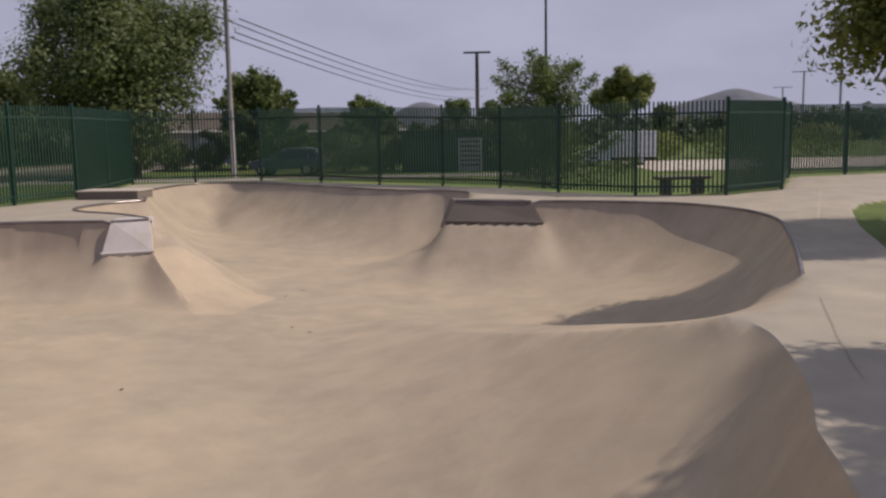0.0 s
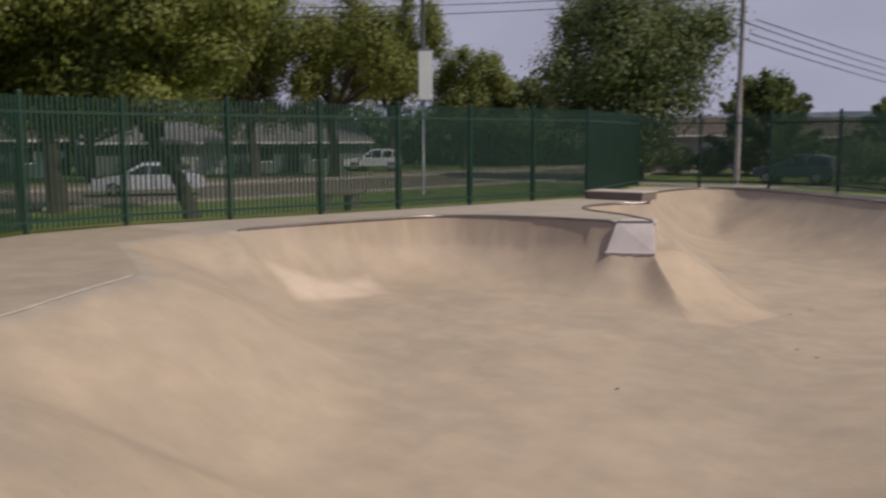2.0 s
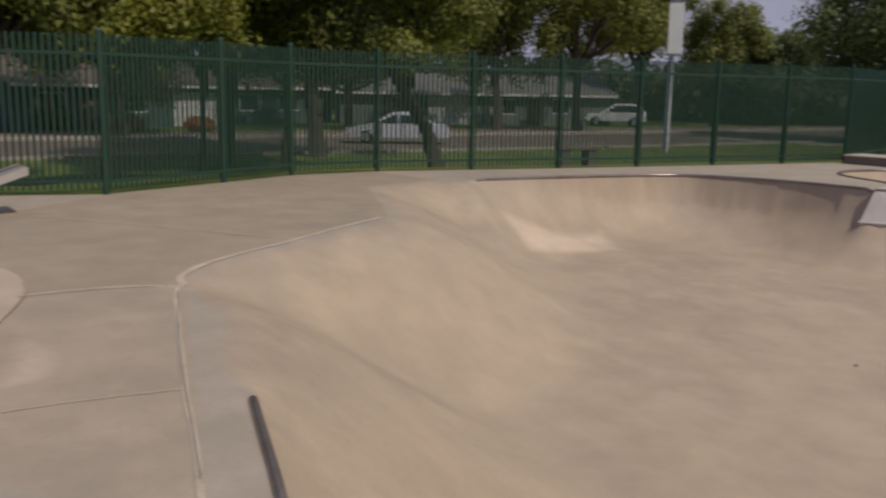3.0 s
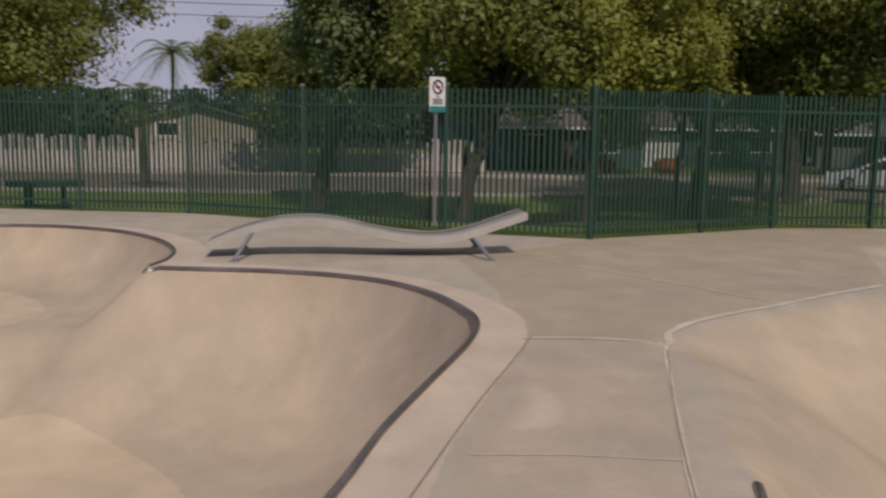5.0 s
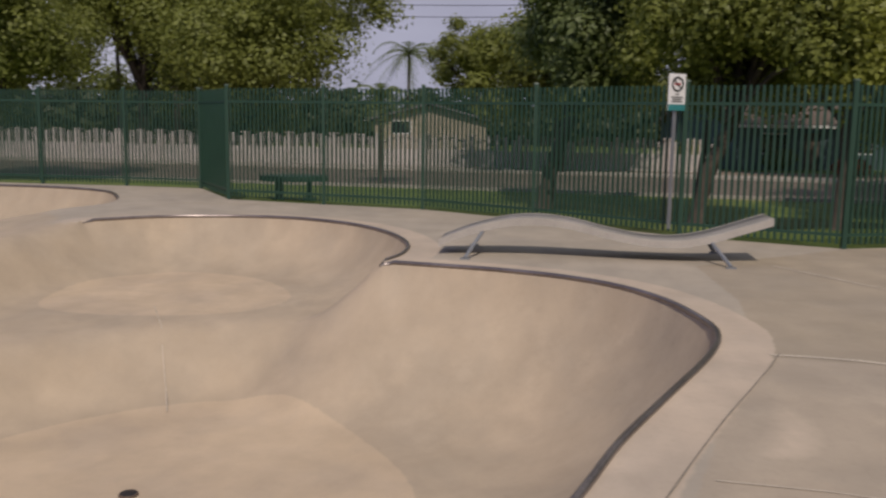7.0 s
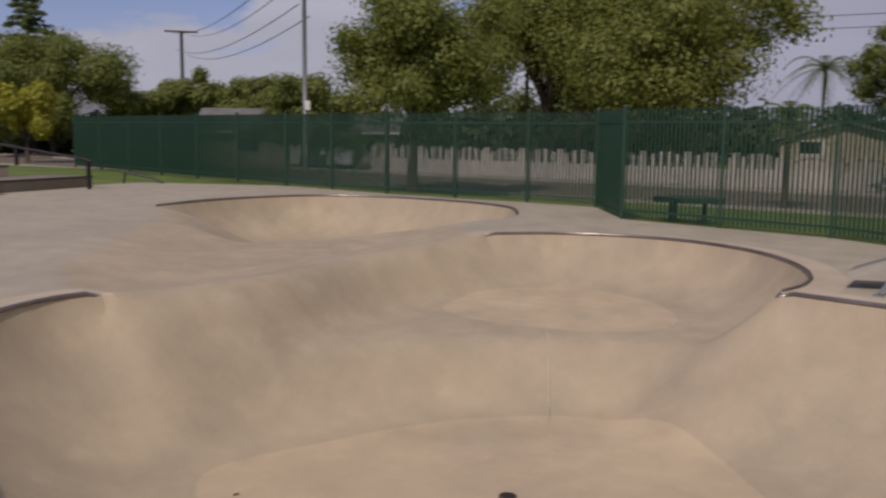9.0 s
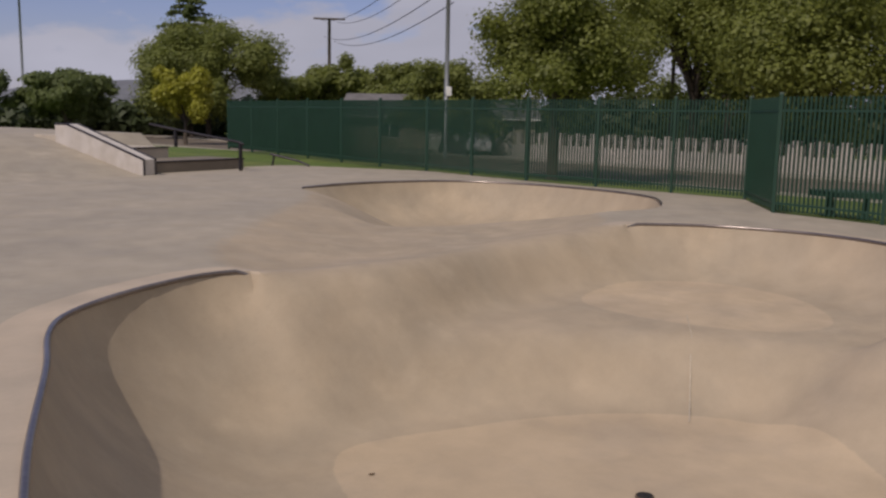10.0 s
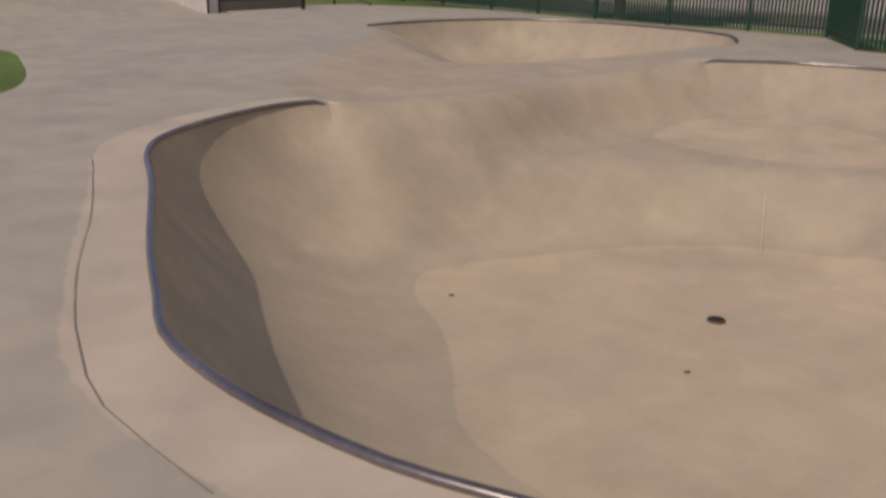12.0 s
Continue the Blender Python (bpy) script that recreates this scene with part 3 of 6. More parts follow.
def build_sheet():
    xs, ys = stations(-20.5, 7.0), stations(-15.2, 27.2)
    nx, ny = len(xs), len(ys)
    gx, gy = np.meshgrid(xs, ys)
    P = np.stack([gx.ravel(), gy.ravel()], -1)
    core = (P[:, 0] > -20.6) & (P[:, 0] < 7.1) & (P[:, 1] > -15.3) & (P[:, 1] < 27.3)
    taken = ~core
    lips = [curve(q) for q in (LIP_LEFT, LIP_FAR, LIP_RIGHT, LIP_NEAR[4:], LIP_TWO, LIP_TWO_FAR, LIP_THREE)] + [curve(BAY, {0, 5}), CREST, HIP_CREST]
    on = np.full(len(P), -1)
    for i, line in enumerate(lips + [np.array(FENCE), LAWN_LINE]):
        lo, hi = line.min(0) - 0.2, line.max(0) + 0.2
        near = np.where(((P > lo) & (P < hi)).all(1) & ~taken)[0]
        d, place, _ = nearest(P[near], line, False)
        m = d < 0.52 * CELL
        P[near[m]] = place[m]
        taken[near[m]] = True
        on[near[m]] = i
    z = heights(P)
    z[(on >= 0) & (on < 8)] = 0.0
    # ease every fold that has no coping on it
    keep = np.ones(len(P))
    for pts in (LIP_LEFT, LIP_FAR, LIP_RIGHT, LIP_NEAR[4:], LIP_TWO, LIP_TWO_FAR, LIP_THREE, BAY):
        d = nearest(P[core], curve(pts, {0, 5} if pts is BAY else (), step=0.3), False)[0]
        keep[core] = np.minimum(keep[core], np.clip((d - 0.10) / 0.35, 0, 1))
    keep[core] = np.minimum(keep[core], np.clip((nearest(P[core], CREST, False)[0] - 0.04) / 0.25, 0, 1))
    keep[core] = np.minimum(keep[core], np.clip((nearest(P[core], HIP_CREST, False)[0] - 0.05) / 0.3, 0, 1))
    for h in (HIP_LEFT, HIP_RIGHT):
        d = nearest(P[core], h, False)[0]
        keep[core] = np.minimum(keep[core], np.clip((d - 0.35) / 0.5, 0, 1))
    keep[~core] = 0
    keep = keep.reshape(ny, nx)[1:-1, 1:-1]
    Z = z.reshape(ny, nx)
    for _ in range(7):
        mean = (Z[:-2, 1:-1] + Z[2:, 1:-1] + Z[1:-1, :-2] + Z[1:-1, 2:]) * 0.25
        Z[1:-1, 1:-1] += keep * 0.9 * (mean - Z[1:-1, 1:-1])
    z = Z.ravel()
    paved = inside(P, DECK)
    out = inside(P, OUTSIDE)
    border = on >= 10
    z = np.where(paved | border, z, np.where(out, lawn_fall(P), np.where(z > 0.02, z, -0.03)))
    # two triangles a cell, cut along the lip where it runs from corner to corner
    q = np.arange(nx * ny).reshape(ny, nx)
    q = np.stack([q[:-1, :-1], q[:-1, 1:], q[1:, 1:], q[1:, :-1]], -1).reshape(-1, 4)
    o = on[q] >= 0
    other = o[:, 1] & o[:, 3] & ~(o[:, 0] & o[:, 2])
    tri = np.where(other[:, None], q[:, [0, 1, 3, 1, 2, 3]], q[:, [0, 1, 2, 0, 2, 3]]).reshape(-1, 3).astype(np.int32)
    mid = P[tri].mean(1)
    slot = np.where(inside(mid, DECK), 0, 1).astype(np.int32)
    me = bpy.data.meshes.new("skatepark_ground")
    me.vertices.add(len(P))
    me.vertices.foreach_set("co", np.concatenate([P, z[:, None]], 1).astype(np.float32).ravel())
    me.loops.add(len(tri) * 3)
    me.loops.foreach_set("vertex_index", tri.ravel())
    me.polygons.add(len(tri))
    me.polygons.foreach_set("loop_start", np.arange(0, len(tri) * 3, 3, dtype=np.int32))
    me.polygons.foreach_set("material_index", slot)
    me.polygons.foreach_set("use_smooth", np.ones(len(tri), bool))
    me.materials.append(M["sheet"])
    me.materials.append(M["grass"])
    fields = {"in_bowl": -0.02 - z, "in_band": np.full(len(P), -1.0), "in_patch": np.full(len(P), -1.0), "in_pour": np.full(len(P), -1.0), "in_slab": np.full(len(P), -1.0), "in_pale": np.full(len(P), -1.0)}
    band = nearest(P[core], BAND_TWO, False)[0]
    fields["in_band"][core] = 0.40 - band
    # pale floor fields, and the hip's sunlit flank painted in the same colour
    for ring in (curve(FLOOR_PATCH, (), True), curve(FAR_PATCH, (), True), curve(HIP_SUN_SIDE, {0, 1, 2, 3, 4}, True)):
        d = nearest(P[core], ring, True)[0] * np.where(inside(P[core], ring), 1, -1)
        fields["in_patch"][core] = np.maximum(fields["in_patch"][core], d)
    ring = curve(BANK_PATCH, {0, 1, 2, 3, 4}, True)
    fields["in_pale"][core] = nearest(P[core], ring, True)[0] * np.where(inside(P[core], ring), 1, -1)
    ring = curve(WASH, (), True)
    fields["in_pale"][core] = np.maximum(fields["in_pale"][core], nearest(P[core], ring, True)[0] * np.where(inside(P[core], ring), 1, -1) - 0.17)
    for key, pts in (("in_pour", POUR), ("in_slab", SLAB)):
        ring = curve(pts, set(range(len(pts))), True)
        fields[key][core] = nearest(P[core], ring, True)[0] * np.where(inside(P[core], ring), 1, -1)
    for k, v in fields.items():
        me.attributes.new(k, "FLOAT", "POINT").data.foreach_set("value", v.astype(np.float32))
    me.update(calc_edges=True)
    me.validate()
    me.set_sharp_from_angle(angle=radians(32))
    return tagged(new("ground", me), "tan concrete skatepark with smooth carved bowls amid mown lawn", "ground", kind="structure")


sheet = build_sheet()


def ground_z(x, y):
    """The height of the ground at a place outside the bowls."""
    p = np.array([(x, y)])
    return float(lawn_fall(p)[0]) if inside(p, OUTSIDE)[0] else max(float(heights(p)[0]), -0.03)


# ---- coping ----
def coping(points, corners=(), z=0.0):
    line = curve(points, corners, step=0.15)
    bm = bmesh.new()
    last = len(line) - 1
    tube(bm, [(x, y, z + (0.006 if 0 < i < last else -0.05)) for i, (x, y) in enumerate(line)], 0.025, 8)
    return tagged(new("coping", mesh_of(bm, "coping", M["steel"], True)), "dark worn steel pipe coping set along a bowl lip", "coping", "copings of the bowls")


for pts, cs in ((LIP_LEFT, ()), (LIP_FAR, ()), (LIP_RIGHT, ()), (LIP_NEAR[5:], ()), (LIP_TWO, ()), (LIP_TWO_FAR, ()), (LIP_THREE[:-2], ()), (BAY, {0, 5})):
    coping(pts, cs)


# ---- fence ----
FENCE_TOP = 2.15
def fence_top(x):
    """The fence is lower along its north-east run."""
    return FENCE_TOP - 0.19 * min(max((x + 3.0) / 5.0, 0.0), 1.0)


def picket_mesh():
    bm = bmesh.new()
    box(bm, (0.036, 0.029, FENCE_TOP - 0.09), (0, 0, 0.06))
    return mesh_of(bm, "picket", M["green"])


def post_mesh(top):
    bm = bmesh.new()
    box(bm, (0.065, 0.065, top + 0.05), (0, 0, -0.03))
    box(bm, (0.08, 0.08, 0.025), (0, 0, top + 0.02), taper=0.7)
    return mesh_of(bm, "post", M["green"])


def build_fence():
    fence = thing("fence", "tall dark green steel picket fence round the skatepark", "fence")
    picket, posts = picket_mesh(), {}
    single = 0
    rest = bmesh.new()
    for i, (x, y) in enumerate(FENCE):
        top = round(fence_top(x), 3)
        if top not in posts:
            posts[top] = post_mesh(top)
        part("post", posts[top], None, fence).location = (x, y, 0)
        if i + 1 == len(FENCE):
            break
        a, b = Vector((x, y, 0)), Vector((*FENCE[i + 1], 0))
        d = b - a
        turn = math.degrees(math.atan2(d.y, d.x))
        for z0, z1 in ((0.16, 0.16), (top - 0.30, fence_top(b.x) - 0.30)):
            bm = bmesh.new()
            box(bm, (d.length - 0.05, 0.034, 0.04))
            r = part("rail", bm, M["green"], fence)
            r.matrix_world = Matrix.Translation((a + b) / 2 + Vector((0, 0, (z0 + z1) / 2))) @ pose(0, 0, 0, 0, -math.degrees(math.atan2(z1 - z0, d.length)), turn)
        n = round(d.length / 0.086)
        for k in range(1, n):
            q = a + d * (k / n)
            if 16 <= i <= 29 and single < 300:
                p = part("picket", picket, None, fence)
                p.matrix_world = Matrix.Translation(q) @ pose(0, 0, 0, 0, 0, turn)
                single += 1
            else:
                box(rest, (0.036, 0.029, fence_top(q.x) - 0.09), (q.x, q.y, 0.06), (0, 0, turn))
    tagged(part("picket_rest", rest, M["green"], fence), kind="stuff")


build_fence()


# ---- trees ----
LEAF = {
    "olive": leafy("olive_leaves", (0.125, 0.15, 0.028), (0.29, 0.315, 0.066)),
    "deep": leafy("deep_leaves", (0.095, 0.13, 0.045), (0.22, 0.265, 0.085)),
    "bright": leafy("yellow_green_leaves", (0.30, 0.30, 0.03), (0.48, 0.46, 0.06)),
    "lime": leafy("lime_olive_leaves", (0.18, 0.20, 0.03), (0.38, 0.40, 0.075)),
    "mid": leafy("green_leaves", (0.12, 0.15, 0.032), (0.29, 0.32, 0.078)),
}
M["bark"] = material("bark", (0.068, 0.052, 0.04), 0.95, vary=0.3, scale=4, fine=0.3, fine_scale=25, bump=0.8, bump_scale=25)


def leaf_mesh(name, pos, out, size, rng, mat):
    """Many small bent leaf sprays at pos, turned roughly to out."""
    n = len(pos)
    out = out + rng.normal(size=(n, 3)) * 0.36
    out /= np.linalg.norm(out, axis=1)[:, None]
    u = np.cross(out, rng.normal(size=(n, 3)))
    u /= np.linalg.norm(u, axis=1)[:, None]
    w = np.cross(out, u)
    s = size * rng.uniform(0.5, 1.35, n)[:, None]
    leaf = np.stack([pos - u * s - w * s * 0.45, pos + u * s - w * s * 0.3, pos + w * s * 0.95 + out * s * 0.2], 1)
    me = bpy.data.meshes.new(name)
    me.vertices.add(n * 3)
    me.vertices.foreach_set("co", leaf.astype(np.float32).ravel())
    me.loops.add(n * 3)
    me.loops.foreach_set("vertex_index", np.arange(n * 3, dtype=np.int32))
    me.polygons.add(n)
    me.polygons.foreach_set("loop_start", np.arange(0, n * 3, 3, dtype=np.int32))
    me.materials.append(mat)
    me.update(calc_edges=True)
    return me


def build_tree(at, height, spread, seed, leaf="mid", clear=1.8, leaves=9000, size=0.2, trunk=0.16, label="", clumps=34, lean=(0.0, 0.0), name="tree"):
    """A tree: tapered trunk and limbs, and a crown of leaf sprays gathered in uneven clumps round the limbs' ends."""
    rng = np.random.default_rng(seed)
    tree = thing(name, label, "tree", at=at)
    top = Vector((lean[0], lean[1], clear + 0.1 * (height - clear)))
    half = (height - clear) / 2
    centre = Vector((lean[0] * 1.3, lean[1] * 1.3, clear + half * 0.92))
    spots = []
    lobes = rng.uniform(-0.36, 0.36, size=(5, 3)) * np.array([1.0, 1.0, 0.7])
    for i in range(clumps):
        v = rng.normal(size=3)
        v /= np.linalg.norm(v)
        r = rng.uniform(0.25, 0.66) if i % 3 else rng.uniform(0.6, 0.8)
        big = rng.uniform(0.26, 0.44) * (1.0 if r < 0.6 else 0.75)
        lobe = lobes[i % len(lobes)]
        if v[2] < -0.3:
            v[0], v[1] = v[0] * 1.25, v[1] * 1.25
        spots.append((centre + Vector(((v[0] * r + lobe[0]) * spread, (v[1] * r + lobe[1]) * spread, (v[2] * r + lobe[2]) * half)), big * spread, big * half))
    bm = bmesh.new()
    tube(bm, [(0, 0, -0.25), (lean[0] * 0.25, lean[1] * 0.25, clear * 0.45), top, centre], [trunk * 1.3, trunk, trunk * 0.75, trunk * 0.25], 9)
    for c, r, _ in spots[: min(16, clumps)]:
        start = top.lerp(Vector((0, 0, clear * 0.6)), rng.uniform(0, 0.5))
        bend = start.lerp(c, 0.55) + Vector((0, 0, 0.1 * spread))
        tube(bm, [start, bend, c], [trunk * 0.5, trunk * 0.3, trunk * 0.08], 6)
    part("trunk", bm, M["bark"], tree, smooth=True)
    weight = np.array([r * r for _, r, _ in spots])
    which = rng.choice(len(spots), leaves, p=weight / weight.sum())
    C = np.array([tuple(c) for c, _, _ in spots])[which]
    R = np.array([(r, r, h) for _, r, h in spots])[which]
    v = rng.normal(size=(leaves, 3))
    v /= np.linalg.norm(v, axis=1)[:, None]
    # leaves sit in little tufts on each clump
    tuft = rng.normal(size=(90, 3))
    tuft /= np.linalg.norm(tuft, axis=1)[:, None]
    pull = tuft[rng.integers(0, 90, leaves)]
    v = v * 0.6 + pull * 0.6
    v *= (rng.uniform(0.05, 1.0, leaves) ** 0.4)[:, None]
    pos = C + v * R
    me = leaf_mesh("crown", pos, v / np.maximum(np.linalg.norm(v, axis=1), 1e-6)[:, None] + np.array([0, 0, 0.4]), size, rng, LEAF[leaf])
    part("crown", me, None, tree)
    return tree


def build_woods():
    """Far trees and hedges that close the view behind the houses."""
    rng = np.random.default_rng(77)
    P, N = [], []
    for turn in np.arange(-40, 200, 1.15):
        wave = 0.5 + 0.5 * noise.noise(Vector((turn * 0.06, 3.1, 0)))
        if turn < 22:
            far, high = 120 + 25 * wave, 3.2 + 2.5 * wave
        elif turn < 118:
            far, high = 84 + 14 * wave, 4.4 + 3.2 * wave
        else:
            far, high = 92 + 20 * wave, 3.0 + 2.6 * wave
        for _ in range(3):
            a = radians(turn + rng.uniform(-0.7, 0.7))
            d = far + rng.uniform(-5, 5)
            c = np.array([-math.sin(a) * d, math.cos(a) * d, -STREET_DROP])
            h = high * rng.uniform(0.55, 1.05)
            n = 170
            v = rng.normal(size=(n, 3))
            v /= np.linalg.norm(v, axis=1)[:, None]
            P.append(c + np.array([0, 0, h * 0.5]) + v * (rng.uniform(0.2, 1, n) ** 0.4)[:, None] * np.array([2.3, 2.3, h * 0.55]))
            N.append(v + np.array([0, 0, 0.3]))
    me = leaf_mesh("far_woods", np.concatenate(P), np.concatenate(N), 0.5, rng, leafy("far_leaves", (0.05, 0.07, 0.03), (0.11, 0.14, 0.055)))
    return tagged(new("far_woods", me), "distant row of dark green trees and hedges", "woods", kind="stuff")


build_woods()


# ---- more materials ----
M.update({
    "white": material("white_paint", (0.72, 0.71, 0.68), 0.55, vary=0.06, scale=1.5, fine=0.04),
    "offwhite": material("off_white_masonry", (0.50, 0.45, 0.41), 0.85, vary=0.12, scale=0.9, fine=0.08, stain=(0.42, 0.39, 0.35), stain_scale=0.6),
    "pale": material("pale_concrete", (0.52, 0.45, 0.37), 0.8, vary=0.10, scale=1.5, fine=0.07, stain=(0.42, 0.36, 0.30), stain_scale=0.9),
    "dark_steel": material("dark_steel", (0.05, 0.045, 0.05), 0.5, metal=0.7, vary=0.2, scale=3),
    "ramp": material("grey_ramp_sheet", (0.23, 0.215, 0.19), 0.6, metal=0.0, vary=0.12, scale=2.5, fine=0.1, fine_scale=18, stain=(0.32, 0.29, 0.27), stain_scale=2.0),
    "ramp_edge": material("ramp_edge", (0.40, 0.365, 0.32), 0.6, metal=0.0, vary=0.12, scale=3),
    "silver": material("silver_car_paint", (0.60, 0.61, 0.66), 0.25, metal=0.25, vary=0.03),
    "car_white": material("white_car_paint", (0.74, 0.75, 0.78), 0.28, metal=0.05, vary=0.03),
    "car_dark": material("dark_car_paint", (0.13, 0.14, 0.16), 0.25, metal=0.3, vary=0.05),
    "glass": material("dark_glass", (0.02, 0.024, 0.028), 0.08, vary=0.1, spec=0.8),
    "tyre": material("tyre_rubber", (0.02, 0.02, 0.02), 0.85, vary=0.15),
    "rim": material("wheel_metal", (0.45, 0.45, 0.46), 0.35, metal=0.8, vary=0.1),
    "lamp_red": material("red_lens", (0.35, 0.02, 0.02), 0.3),
    "lamp_clear": material("clear_lens", (0.6, 0.6, 0.6), 0.15),
    "teal": material("teal_stucco", (0.075, 0.115, 0.125), 0.9, vary=0.15, scale=0.8, fine=0.1, stain=(0.055, 0.085, 0.095), stain_scale=0.6),
    "blue_grey": material("blue_grey_siding", (0.15, 0.17, 0.165), 0.85, vary=0.12, scale=0.8, fine=0.1),
    "beige": material("beige_stucco", (0.42, 0.35, 0.27), 0.9, vary=0.12, scale=0.8, fine=0.1),
    "roof": material("brown_shingles", (0.12, 0.09, 0.07), 0.9, vary=0.2, scale=1.2, fine=0.25, fine_scale=9, bump=0.6, bump_scale=10),
    "grey_roof": material("grey_shingles", (0.15, 0.14, 0.14), 0.9, vary=0.2, scale=1.2, fine=0.25, fine_scale=9, bump=0.6, bump_scale=10),
    "wood": material("pole_wood", (0.11, 0.085, 0.065), 0.9, vary=0.25, scale=3, fine=0.25, fine_scale=20, bump=0.5, bump_scale=20),
    "pole_grey": material("weathered_grey_pole", (0.26, 0.235, 0.215), 0.85, vary=0.18, scale=2, fine=0.2, fine_scale=18),
    "grey_metal": material("galvanised_metal", (0.26, 0.27, 0.28), 0.5, metal=0.5, vary=0.12, scale=2),
    "wire": material("black_cable", (0.02, 0.02, 0.02), 0.7),
    "hill": material("dry_hillside", (0.15, 0.155, 0.175), 0.95, vary=0.2, scale=0.01, fine=0.12, fine_scale=0.06),
    "brown_block": material("brown_grey_concrete", (0.20, 0.165, 0.13), 0.85, vary=0.15, scale=1.5, fine=0.1),
    "pale_block": material("pale_worn_block", (0.57, 0.52, 0.48), 0.8, vary=0.08, scale=2.5, fine=0.06, stain=(0.48, 0.43, 0.38), stain_scale=2.0),
    "joint": material("joint_mortar", (0.49, 0.42, 0.33), 0.9, vary=0.2, scale=4, fine=0.15),
    "crack": material("dark_joint", (0.22, 0.19, 0.15), 0.95, vary=0.3, scale=8, fine=0.2),
    "iron": material("drain_iron", (0.14, 0.10, 0.075), 0.75, metal=0.5, vary=0.3, scale=20),
    "leaf": material("dry_leaf", (0.10, 0.06, 0.03), 0.9, vary=0.3, scale=30),
    "sign_blue": material("sign_teal", (0.03, 0.2, 0.2), 0.5),
    "sign_black": material("sign_black", (0.02, 0.02, 0.022), 0.6),
    "sign_red": material("sign_red", (0.40, 0.03, 0.03), 0.5),
    "table": material("green_table_coating", (0.015, 0.06, 0.035), 0.6, vary=0.15),
    "orange": material("orange_flowers", (0.38, 0.09, 0.03), 0.8, vary=0.35, scale=5),
    "soil": material("dry_dirt_verge", (0.21, 0.16, 0.115), 0.95, vary=0.2, scale=0.5, fine=0.15, fine_scale=8),
})
LOW = -STREET_DROP


# ---- street ----
def strip(line, left, right):
    """The outline of a strip along a line, from left to right of it."""
    d = np.gradient(line, axis=0)
    nrm = np.stack([-d[:, 1], d[:, 0]], -1) / np.hypot(d[:, 0], d[:, 1])[:, None]
    return np.concatenate([line + nrm * left, (line + nrm * right)[::-1]])


def slab(name, outline, z, thick, mat, label, category):
    bm = bmesh.new()
    f = bm.faces.new([bm.verts.new((x, y, z)) for x, y in outline])
    bm.normal_update()
    if f.normal.z < 0:
        f.normal_flip()
    made = bmesh.ops.extrude_face_region(bm, geom=[f])["geom"]
    bmesh.ops.translate(bm, vec=(0, 0, thick), verts=[v for v in made if isinstance(v, bmesh.types.BMVert)])
    bmesh.ops.recalc_face_normals(bm, faces=bm.faces)
    return tagged(new(name, mesh_of(bm, name, mat)), label, category, kind="structure")


STREET = curve([(-13.0, 95.0), (-20.0, 60.0), (-25.8, 32.0), (-32.5, 5.0), (-37.2, -20.0), (-44.0, -60.0), (-52.0, -110.0)], step=6.0)
slab("road", strip(STREET, -10.5, 0.0), LOW - 0.05, 0.065, M["asphalt"], "worn grey asphalt street beyond the fence", "road")
slab("kerb", strip(STREET, 0.0, 0.18), LOW - 0.05, 0.17, M["kerb"], "pale concrete kerb along the street", "kerb")
slab("kerb", strip(STREET, -10.7, -10.52), LOW - 0.05, 0.17, M["kerb"], "pale concrete kerb along the street", "kerb")
slab("pavement", strip(STREET, -12.6, -10.72), LOW - 0.05, 0.15, M["kerb"], "light concrete footway before the houses", "pavement")
slab("verge", strip(STREET, -17.5, -12.62), LOW - 0.05, 0.08, M["soil"], "dry bare front yards along the footway", "yard")
slab("parking", [(12.0, 49.0), (30.0, 50.0), (32.0, 64.0), (12.5, 63.0)], LOW - 0.05, 0.09, M["pale"], "pale concrete parking bay beyond the lawn", "parking")
slab("path", [(-28.0, 47.0), (6.0, 47.5), (6.0, 50.0), (-28.0, 49.6)], LOW - 0.05, 0.08, M["kerb"], "pale footpath past the far lawn", "path")

